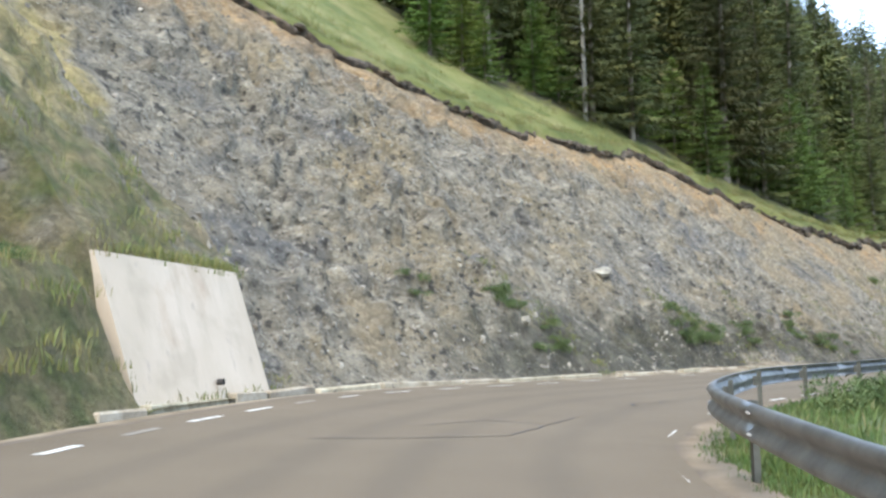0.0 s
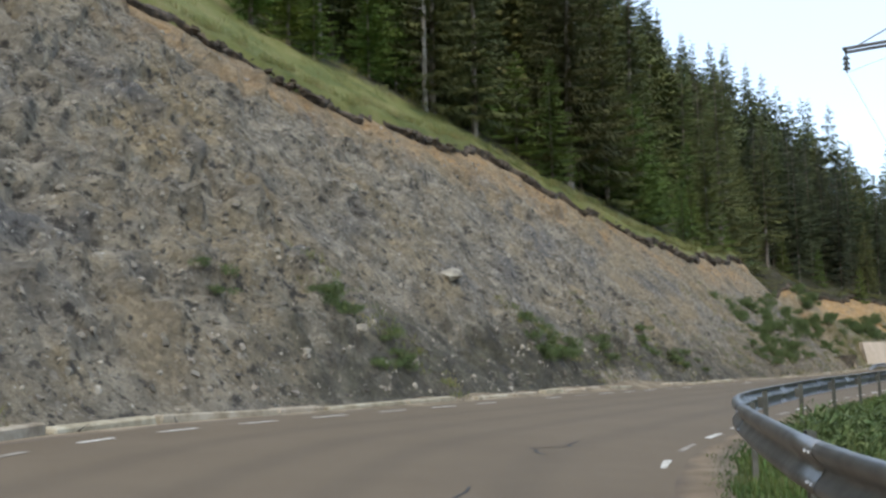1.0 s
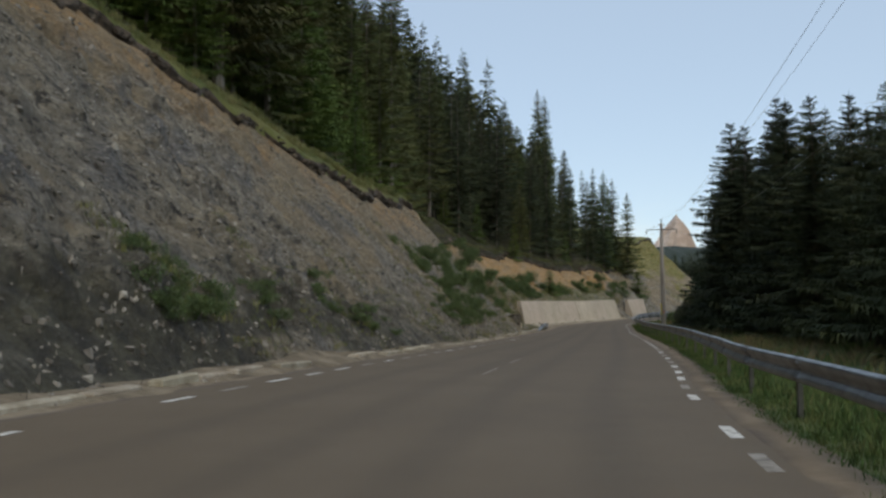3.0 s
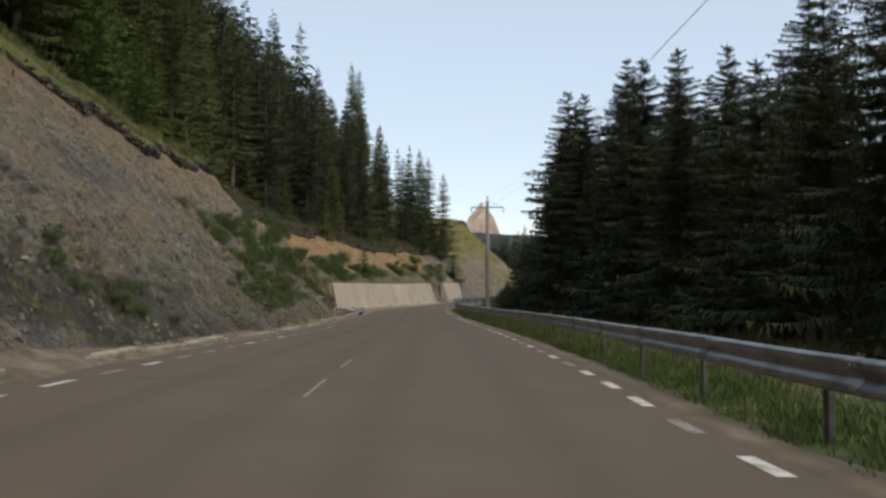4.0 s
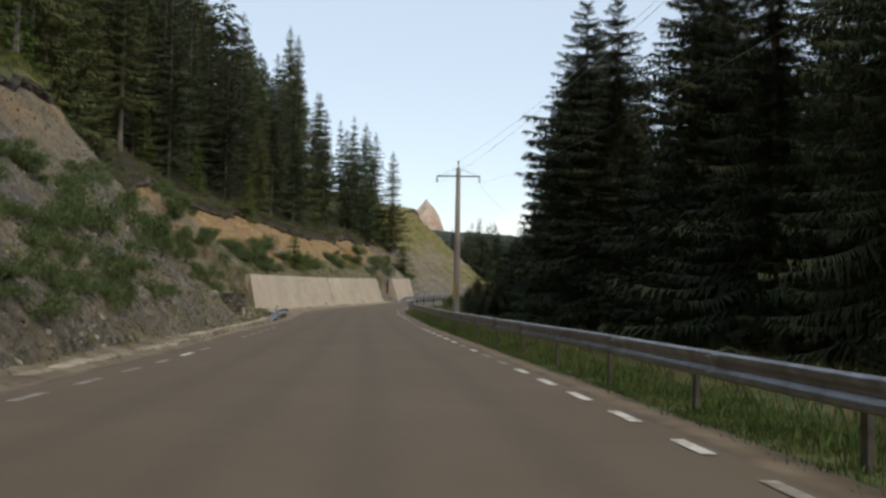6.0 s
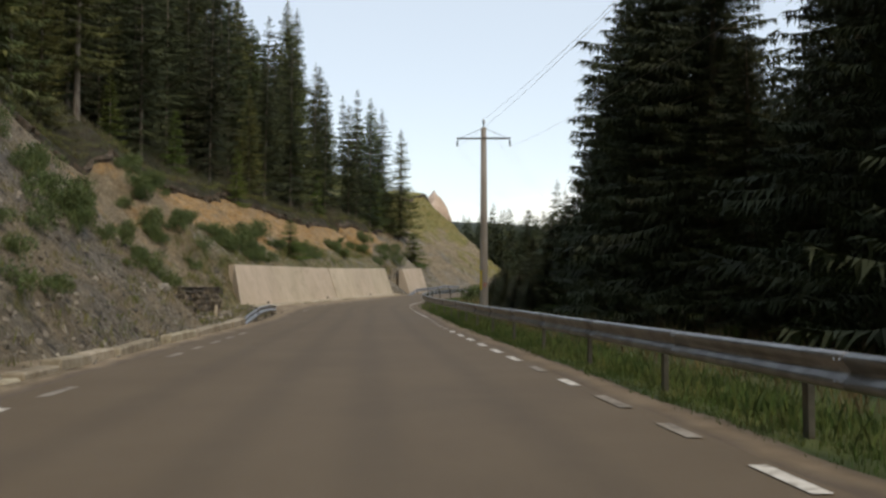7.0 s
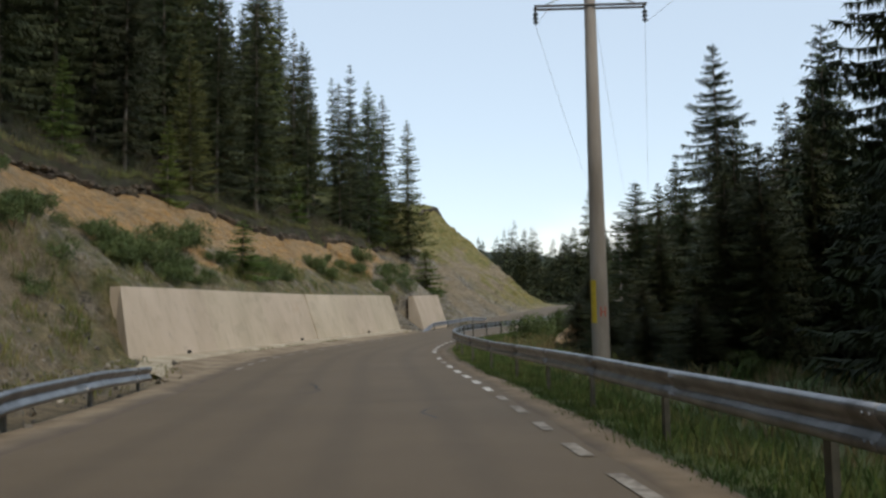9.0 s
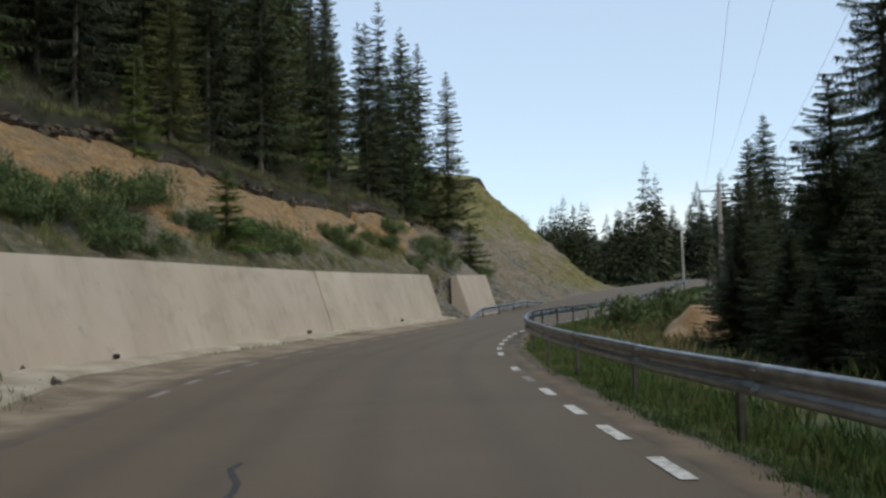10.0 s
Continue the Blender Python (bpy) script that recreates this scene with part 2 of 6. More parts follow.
def shatter(mat, layers):
    """Angular broken pieces: each cell its own tone, dark joints between, and a step in the relief."""
    nt = mat.node_tree
    bsdf = nt.nodes["Principled BSDF"]
    uv = nt.nodes.new("ShaderNodeMapping")
    place = nt.nodes.new("ShaderNodeTexCoord")
    nt.links.new(place.outputs["Object"], uv.inputs[0])
    wob = nt.nodes.new("ShaderNodeTexNoise")
    wob.inputs["Scale"].default_value, wob.inputs["Detail"].default_value = 0.9, 10.0
    wob.inputs["Roughness"].default_value = 0.65
    nt.links.new(uv.outputs[0], wob.inputs["Vector"])
    add = nt.nodes.new("ShaderNodeVectorMath")
    add.operation = "MULTIPLY_ADD"
    add.inputs[1].default_value = (1.6, 1.6, 1.6)
    nt.links.new(wob.outputs["Color"], add.inputs[0])
    nt.links.new(uv.outputs[0], add.inputs[2])
    old = bsdf.inputs["Normal"].links[0].from_socket
    for scale, tone, joint, depth in layers:
        turn = nt.nodes.new("ShaderNodeMapping")
        turn.inputs["Rotation"].default_value = (radians(20), radians(-15), radians(28))
        turn.inputs["Scale"].default_value = (scale * 0.9, scale * 0.9, scale * 1.4)
        nt.links.new(add.outputs[0], turn.inputs[0])
        cells, edges = nt.nodes.new("ShaderNodeTexVoronoi"), nt.nodes.new("ShaderNodeTexVoronoi")
        edges.feature = "DISTANCE_TO_EDGE"
        for n in (cells, edges):
            n.inputs["Scale"].default_value = 1.0
            nt.links.new(turn.outputs[0], n.inputs["Vector"])
        grey = nt.nodes.new("ShaderNodeSeparateColor")
        nt.links.new(cells.outputs["Color"], grey.inputs[0])
        t1 = nt.nodes.new("ShaderNodeMapRange")
        t1.inputs["To Min"].default_value, t1.inputs["To Max"].default_value = 1 - tone, 1 + tone
        nt.links.new(grey.outputs[0], t1.inputs["Value"])
        t2 = nt.nodes.new("ShaderNodeMapRange")
        t2.inputs["From Max"].default_value = 0.09
        t2.inputs["To Min"].default_value = joint
        nt.links.new(edges.outputs["Distance"], t2.inputs["Value"])
        mul = nt.nodes.new("ShaderNodeMath")
        mul.operation = "MULTIPLY"
        nt.links.new(t1.outputs[0], mul.inputs[0])
        nt.links.new(t2.outputs[0], mul.inputs[1])
        before = bsdf.inputs["Base Color"].links[0].from_socket
        tint = nt.nodes.new("ShaderNodeVectorMath")
        tint.operation = "SCALE"
        nt.links.new(before, tint.inputs[0])
        nt.links.new(mul.outputs[0], tint.inputs["Scale"])
        nt.links.new(tint.outputs[0], bsdf.inputs["Base Color"])
        bump = nt.nodes.new("ShaderNodeBump")
        bump.inputs["Strength"].default_value, bump.inputs["Distance"].default_value = 0.9, depth
        nt.links.new(mul.outputs[0], bump.inputs["Height"])
        nt.links.new(old, bump.inputs["Normal"])
        old = bump.outputs[0]
    nt.links.new(old, bsdf.inputs["Normal"])


shatter(ROCK, [(1.15, 0.10, 0.93, 0.08), (4.2, 0.20, 0.84, 0.045), (11.0, 0.16, 0.88, 0.02)])
TURF_EDGE = material("humus_edge", [(0.028, 0.022, 0.015), (0.065, 0.052, 0.036), (0.13, 0.10, 0.07)], scale=2.6, bump=0.8, bump_scale=6)
MEADOW = material("meadow_grass", [(0.095, 0.115, 0.028), (0.15, 0.16, 0.045), (0.21, 0.195, 0.075)], scale=0.35, bump=0.8, bump_scale=9, bump_dist=0.15,
                  second=[((0.055, 0.05, 0.028), 0.12, 0.62, 0.75)])
blend_by_uv(MEADOW, "dry", [(0.17, 0.18, 0.05), (0.27, 0.22, 0.09)], 0.45, 0.6, scale=0.25, wobble=0.3)
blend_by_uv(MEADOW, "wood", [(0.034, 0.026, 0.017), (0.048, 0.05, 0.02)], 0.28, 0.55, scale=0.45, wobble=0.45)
BARE_HILL = material("dry_grass_hill", [(0.16, 0.17, 0.05), (0.27, 0.23, 0.08), (0.33, 0.25, 0.12)], scale=0.12, bump=0.6, bump_scale=3, bump_dist=0.2)
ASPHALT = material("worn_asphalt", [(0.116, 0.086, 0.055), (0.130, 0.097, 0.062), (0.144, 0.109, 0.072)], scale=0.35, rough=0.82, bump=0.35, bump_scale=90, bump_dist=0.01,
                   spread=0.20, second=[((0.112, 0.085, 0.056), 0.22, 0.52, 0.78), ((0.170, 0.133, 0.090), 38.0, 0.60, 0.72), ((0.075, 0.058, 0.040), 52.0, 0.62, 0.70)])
blend_by_uv(ASPHALT, "wear", [(0.092, 0.069, 0.045), (0.106, 0.080, 0.052)], 0.35, 1.4, scale=0.25, wobble=0.35)
DIRT = material("dusty_shoulder", [(0.111, 0.085, 0.056), (0.178, 0.138, 0.089), (0.255, 0.204, 0.140)], scale=1.4, bump=0.7, bump_scale=22, bump_dist=0.03)
DUST = material("road_dust", [(0.153, 0.115, 0.072), (0.230, 0.174, 0.115), (0.297, 0.238, 0.166)], scale=0.9, bump=0.5, bump_scale=26, bump_dist=0.015)
blend_by_uv(DUST, "edge", [(0.109, 0.083, 0.061), (0.128, 0.098, 0.072)], 0.35, 0.85, scale=0.8, wobble=0.6)
SHOULDER = material("gravel_shoulder", [(0.136, 0.098, 0.061), (0.200, 0.149, 0.098), (0.272, 0.212, 0.145)], scale=1.1, bump=0.7, bump_scale=30, bump_dist=0.02, spread=0.2)
blend_by_uv(SHOULDER, "edge", [(0.109, 0.083, 0.061), (0.128, 0.098, 0.072)], 0.62, 0.95, scale=0.8, wobble=0.5)
VERGE = material("verge_soil", [(0.045, 0.068, 0.018), (0.08, 0.108, 0.03), (0.125, 0.13, 0.05)], scale=0.7, bump=0.7, bump_scale=12, bump_dist=0.06)
GROUND = material("valley_ground", [(0.05, 0.06, 0.025), (0.08, 0.085, 0.035), (0.10, 0.08, 0.045)], scale=0.08, bump=0.5, bump_scale=2, bump_dist=0.2)
PAINT = material("worn_road_paint", [(0.30, 0.27, 0.23), (0.62, 0.60, 0.55), (0.72, 0.70, 0.66)], scale=7.0, rough=0.75, bump=0.2, bump_scale=60, spread=0.14, bump_dist=0.004)
FADED = material("faded_road_paint", [(0.15, 0.13, 0.11), (0.27, 0.24, 0.20), (0.36, 0.33, 0.29)], scale=5.0, rough=0.8, bump=0.2, bump_scale=60, spread=0.12, bump_dist=0.004)
CRACK = material("tar_crack", [(0.03, 0.028, 0.027), (0.05, 0.045, 0.042)], scale=6.0, rough=0.7, bump=0.2)
KERB = vary(material("kerb_concrete", [(0.230, 0.191, 0.132), (0.332, 0.285, 0.208), (0.416, 0.370, 0.289)], scale=2.2, bump=0.5, bump_scale=18, bump_dist=0.02,
                     second=[((0.170, 0.136, 0.093), 1.3, 0.56, 0.7)]), hue=0.01, value=0.15)
CONCRETE = material("wall_concrete", [(0.452, 0.380, 0.283), (0.529, 0.445, 0.342), (0.595, 0.504, 0.399)], scale=0.35, rough=0.9, bump=0.3, bump_scale=16, stretch=(1, 1, 0.75), spread=0.16,
                    bump_dist=0.015, second=[((0.419, 0.316, 0.215), 0.45, 0.60, 0.78), ((0.375, 0.316, 0.269), 2.2, 0.62, 0.78)])
vary(CONCRETE, hue=0.008, value=0.07)


def streak(mat, colour, amount):
    """Rain streaks that run down a cast face, and blotches left by the shuttering."""
    nt = mat.node_tree
    bsdf = nt.nodes["Principled BSDF"]
    tc = nt.nodes.new("ShaderNodeTexCoord")
    for stretch, lo, hi in (((2.6, 2.6, 0.22), 0.52, 0.72), ((0.7, 0.7, 1.1), 0.55, 0.66)):
        before = bsdf.inputs["Base Color"].links[0].from_socket
        mp = nt.nodes.new("ShaderNodeMapping")
        mp.inputs["Scale"].default_value = stretch
        nt.links.new(tc.outputs["Object"], mp.inputs[0])
        n = nt.nodes.new("ShaderNodeTexNoise")
        n.inputs["Scale"].default_value, n.inputs["Detail"].default_value = 1.0, 6.0
        nt.links.new(mp.outputs[0], n.inputs["Vector"])
        mr = nt.nodes.new("ShaderNodeMapRange")
        mr.inputs["From Min"].default_value, mr.inputs["From Max"].default_value = lo, hi
        mr.inputs["To Max"].default_value = amount
        nt.links.new(n.outputs["Fac"], mr.inputs["Value"])
        mx = nt.nodes.new("ShaderNodeMix")
        mx.data_type = "RGBA"
        mx.inputs["B"].default_value = (*colour, 1)
        nt.links.new(mr.outputs[0], mx.inputs["Factor"])
        nt.links.new(before, mx.inputs["A"])
        nt.links.new(mx.outputs["Result"], bsdf.inputs["Base Color"])


streak(CONCRETE, (0.27, 0.22, 0.155), 0.26)
APRON = material("gutter_concrete", [(0.30, 0.25, 0.175), (0.38, 0.325, 0.24), (0.45, 0.395, 0.30)], scale=0.9, bump=0.5, bump_scale=18, bump_dist=0.02)
STEEL = material("galvanised_steel", [(0.20, 0.20, 0.20), (0.27, 0.27, 0.272), (0.34, 0.34, 0.345)], scale=2.5, rough=0.42, metal=0.92, bump=0.08, bump_scale=30, bump_dist=0.004,
                 second=[((0.28, 0.25, 0.22), 1.8, 0.62, 0.76)])
vary(STEEL, hue=0.01, value=0.08)
OLD_STEEL = material("dull_post_steel", [(0.07, 0.07, 0.06), (0.11, 0.11, 0.095), (0.16, 0.155, 0.135)], scale=3.0, rough=0.6, metal=0.4, bump=0.1, bump_scale=30, bump_dist=0.004)
POLE = material("pole_concrete", [(0.25, 0.225, 0.20), (0.33, 0.30, 0.27), (0.38, 0.35, 0.32)], scale=1.2, bump=0.3, bump_scale=25, stretch=(1, 1, 0.25), bump_dist=0.01)
IRON = material("crossarm_iron", [(0.10, 0.095, 0.09), (0.16, 0.15, 0.145)], scale=4, rough=0.6, metal=0.6, bump=0.1)
GLASS = material("brown_insulator", [(0.06, 0.07, 0.07), (0.10, 0.11, 0.11)], scale=4, rough=0.25, bump=0.0)
YELLOW = material("yellow_band_paint", [(0.55, 0.40, 0.03), (0.66, 0.50, 0.06)], scale=5, rough=0.7, bump=0.1)
RED = material("red_stencil_paint", [(0.42, 0.07, 0.04), (0.52, 0.11, 0.06)], scale=9, rough=0.7, bump=0.1)
CABLE = material("bare_conductor", [(0.48, 0.48, 0.5), (0.56, 0.56, 0.58)], scale=3, rough=0.6, metal=0.2, bump=0.0)
BARK = material("spruce_bark", [(0.12, 0.095, 0.075), (0.21, 0.175, 0.14), (0.30, 0.26, 0.215)], scale=3.0, bump=0.6, bump_scale=14, stretch=(1, 1, 0.3))
PALE_BARK = material("weathered_bare_wood", [(0.20, 0.185, 0.165), (0.32, 0.30, 0.27)], scale=3.0, bump=0.4, bump_scale=14, stretch=(1, 1, 0.2))
NEEDLE = vary(material("spruce_needles", [(0.055, 0.069, 0.024), (0.092, 0.108, 0.033), (0.140, 0.152, 0.047)], scale=0.9, rough=0.8, bump=0.0), hue=0.03, value=0.40)
# Needle green darkened: the backlit roadside stand's shade is put into its colour.
SHADED_NEEDLE = vary(material("shaded_spruce_needles", [(0.026, 0.035, 0.016), (0.040, 0.055, 0.022), (0.062, 0.076, 0.029)], scale=0.9, rough=0.8, bump=0.0), hue=0.025, value=0.30)
YOUNG = vary(material("young_spruce_needles", [(0.06, 0.095, 0.018), (0.10, 0.15, 0.026), (0.145, 0.20, 0.045)], scale=0.9, rough=0.8, bump=0.0), hue=0.02, value=0.25)
WOODS = vary(material("far_spruce_needles", [(0.048, 0.062, 0.027), (0.078, 0.096, 0.036), (0.116, 0.132, 0.048)], scale=0.7, rough=0.85, bump=0.0), hue=0.025, value=0.35, island=True)
VALLEY = vary(material("valley_spruce_needles", [(0.026, 0.036, 0.018), (0.045, 0.058, 0.024), (0.07, 0.082, 0.034)], scale=0.7, rough=0.85, bump=0.0), hue=0.02, value=0.3, island=True)
SHRUB = vary(material("shrub_leaves", [(0.051, 0.082, 0.025), (0.082, 0.123, 0.037), (0.127, 0.163, 0.056)], scale=1.6, rough=0.75, bump=0.0), hue=0.025, value=0.3, island=True)
BLADE = vary(material("grass_blades", [(0.045, 0.085, 0.018), (0.08, 0.125, 0.03), (0.14, 0.16, 0.06)], scale=0.8, rough=0.75, bump=0.0), hue=0.03, value=0.35, island=True)
UNDER = vary(material("brush_twigs", [(0.035, 0.04, 0.016), (0.07, 0.075, 0.028), (0.13, 0.105, 0.065)], scale=0.8, rough=0.8, bump=0.0), hue=0.03, value=0.45, island=True)
MEADOW_BLADE = vary(material("meadow_blades", [(0.085, 0.105, 0.025), (0.14, 0.15, 0.042), (0.21, 0.19, 0.075)], scale=0.8, rough=0.75, bump=0.0), hue=0.03, value=0.35, island=True)
DRY = vary(material("dry_weeds", [(0.16, 0.13, 0.06), (0.26, 0.21, 0.11)], scale=0.8, rough=0.8, bump=0.0), hue=0.03, value=0.35, island=True)
STONE = vary(material("loose_stone", [(0.11, 0.10, 0.085), (0.19, 0.17, 0.14), (0.28, 0.255, 0.21)], scale=1.4, bump=0.6, bump_scale=9), hue=0.01, value=0.55, island=True)
PIECE = vary(material("basket_stone", [(0.10, 0.085, 0.07), (0.20, 0.17, 0.13), (0.30, 0.25, 0.18)], scale=2.4, bump=0.6, bump_scale=9), hue=0.015, value=0.45)
# The low sun's warm light on the crag is mixed into its base colour.
CRAG = material("far_sunlit_crag", [(0.42, 0.30, 0.22), (0.55, 0.42, 0.33), (0.62, 0.50, 0.42)], scale=0.02, bump=0.6, bump_scale=0.12, bump_dist=8.0)
FAR_WOOD = material("far_wooded_ridge", [(0.03, 0.045, 0.035), (0.05, 0.065, 0.05)], scale=0.03, bump=0.8, bump_scale=0.15, bump_dist=6.0)

# ---- the plan: the foot of the cut and the outer road edge ----
LEFT = [(-4.3, -40), (-4.1, -14), (-3.9, 2), (-3.6, 9), (-3.4, 14.8), (-2.2, 21.8), (-0.9, 25), (1.8, 28.4), (5.1, 32.3), (9.1, 37.2), (13.2, 42), (18.5, 47.9), (24.7, 54.5),
        (33.6, 63.5), (47.9, 79), (56.2, 88), (63, 96), (70, 103.2), (79, 109.5), (93.5, 119.3), (107, 127), (122, 134.5), (137, 141), (155, 146), (175, 148), (200, 144)]
RIGHT = [(3.6, -40), (3.4, -14), (3.3, 2), (3.6, 11.8), (4.4, 15.5), (6.6, 20.6), (10.2, 25.6), (13.8, 29.9), (18.2, 34.9), (22.7, 39.6), (28.1, 45.5), (33.3, 51.3), (40.9, 60),
         (47.2, 67.3), (55.8, 77.2), (61.5, 83.4), (66.2, 88.6), (73.0, 96.3), (78.6, 101.8), (87, 108.2), (99, 114.8), (111, 120.6), (126, 127.6), (140, 133.5), (157, 138), (175, 140), (200, 136)]
SL, CL, TL, NL = spline(LEFT)
SL = SL - SL[np.argmin(np.hypot(*(CL - (-3.9, 2)).T))]
SR, CR, TR, NR = spline(RIGHT)


def road_z(s):
    """Height of the road's left edge along the foot of the cut."""
    return np.interp(s, [-30, 23, 40, 56, 70, 118, 164, 173, 190, 206, 225, 245, 270], [0.3, 0.3, 0.18, 0.05, 0, 0, 0.67, 0.95, 1.9, 2.8, 3.8, 4.5, 5.0])


def at_left(s, d, z=0.0):
    i = np.clip(np.searchsorted(SL, s), 0, len(SL) - 1)
    p = CL[i] + NL[i] * np.asarray(d)[..., None]
    return np.concatenate([p, np.broadcast_to(np.asarray(z, float)[..., None], p.shape[:-1] + (1,))], -1)


near_s = np.array([SL[np.argmin(np.hypot(*(CL - c).T))] for c in CR[::5]])
Z_RIGHT = np.interp(SR, SR[::5], np.where(near_s > 100, road_z(near_s), 0.0))
for _ in range(40):
    Z_RIGHT[1:-1] = 0.25 * Z_RIGHT[:-2] + 0.5 * Z_RIGHT[1:-1] + 0.25 * Z_RIGHT[2:]


def at_right(r, e, z=0.0):
    """A place e metres outside the outer road edge, z above it."""
    i = np.clip(np.searchsorted(SR, r), 0, len(SR) - 1)
    p = CR[i] - NR[i] * np.asarray(e, float)[..., None]
    zz = Z_RIGHT[i] + np.asarray(z, float)
    return np.concatenate([p, np.broadcast_to(zz[..., None], p.shape[:-1] + (1,))], -1)


def crest_line(s):
    return np.interp(s, [-40, 0, 28, 34, 37, 41, 46, 50, 54, 58, 62, 66, 70, 75, 80, 86, 93, 100, 106, 112, 118, 124, 128, 132, 138, 144, 150, 160, 173, 182, 195, 215, 240],
                     [18, 17, 15.2, 13.9, 12.7, 11.6, 12.0, 11.9, 12.0, 12.2, 11.3, 9.9, 9.0, 8.4, 8.1, 8.7, 9.0, 9.8, 11.6, 12.9, 13.0, 11.8, 11.3, 11.3, 11.0, 10.0, 9.5, 8.6, 8.8, 9.8, 15, 15, 12])


def crest(s):
    """Distance of the cut's upper edge from its foot."""
    c = crest_line(s)
    c = c + np.interp(s, [110, 128, 170, 180], [0, 0.7, 0.7, 0]) * vnoise(np.asarray(s) / 4.3, 0 * np.asarray(s), 15)
    return c + 0.42 * vnoise(np.asarray(s) / 3.1, 0 * np.asarray(s), 5) + 0.32 * vnoise(np.asarray(s) / 1.1, 0 * np.asarray(s), 6) + 0.16 * vnoise(np.asarray(s) / 0.45, 0 * np.asarray(s), 7)


WALL_A, WALL_B, WALL_TOP, BATTER = (65.4, 102.6), (96.6, 122.9), 2.62, 0.36
S_W0, S_W1, S_V0, S_V1, S_U0, S_U1 = 125.0, 162.3, 165.4, 172.6, 15.0, 20.3


def wall_back(s):
    """Where the ground behind the walls begins."""
    return np.interp(s, [125, 162, 173], [3.7, 2.6, 2.0])


def hill(s, d, rough=True):
    """Height of the slope above the world's zero at a distance d from the foot of the cut."""
    s, d = np.asarray(s, float), np.asarray(d, float)
    z0, c = road_z(s), crest(s)
    tan = np.interp(s, [0, 15, 24, 110, 124, 132, 175, 185, 196, 208, 215, 240], [0.95, 1.0, 1.1, 1.1, 0.95, 0.72, 0.72, 0.76, 0.83, 0.84, 0.7, 0.6])
    toe = 0.8 + 0.3 * vnoise(s / 5.0, 0 * s, 9) + 2.9 * smooth(98.5, 103.5, s) * (1 - 0.22 * smooth(121.5, 124.6, s)) * (1 - smooth(125.2, 126.6, s))
    face = 0.10 * smooth(0.2, 0.9, d) + np.maximum(0, d - toe) * tan
    far = np.clip((d - wall_back(s) - 0.3) / 2.4, 0, 1)
    walled = smooth(S_W0 + 0.5 - 3.4 * far, S_W0 + 0.8 - 0.4 * far, s) * (1 - smooth(S_W1, S_W1 + 1.0, s)) + smooth(S_V0 - 0.6, S_V0, s) * (1 - smooth(S_V1, S_V1 + 1.2, s))
    wb = wall_back(s)
    behind = np.where(d < wb - 0.15, 0.02 * smooth(0.2, 0.9, d), WALL_TOP - 0.1 + np.maximum(0, d - wb) * tan)
    face = face * (1 - walled) + behind * walled
    bank = np.clip((d - 0.1) * 2.5, 0, 2.3) * (1 - smooth(14.4, 15.4, s)) * smooth(2, 8, s)
    face = np.maximum(face, bank)
    small = smooth(S_U0 - 0.3, S_U0, s) * (1 - smooth(S_U1, S_U1 + 0.3, s))
    behind0 = np.where(d < 1.0, 0.1, 2.55 + np.maximum(0, d - 1.1) * 1.15)
    face = face * (1 - small) + behind0 * small
    top = face * 0 + np.maximum(0, c - toe) * tan
    top = top * (1 - walled) + (WALL_TOP - 0.1 + np.maximum(0, c - wb) * tan) * walled
    up = np.interp(s, [50, 178, 186, 205, 240], [0.80, 0.70, 0.5, 0.22, 0.05])
    natural = top + 0.62 + (d - c) * up
    # the spur falls away behind its corner
    away = 1 - smooth(205, 216, s - 0.3 * (np.minimum(d, 60) - 4))
    return z0 + np.where(d < c, face, natural) * away - 2.0 * (1 - away) * smooth(0, 6, d)


def roughness(s):
    """How broken the face is along the cut: rugged rock first, loose scree later."""
    return np.interp(s, [0, 22, 26, 58, 74, 88, 120, 132, 176, 190], [0.45, 0.5, 1, 0.85, 0.5, 0.4, 0.36, 0.5, 0.55, 0.6])


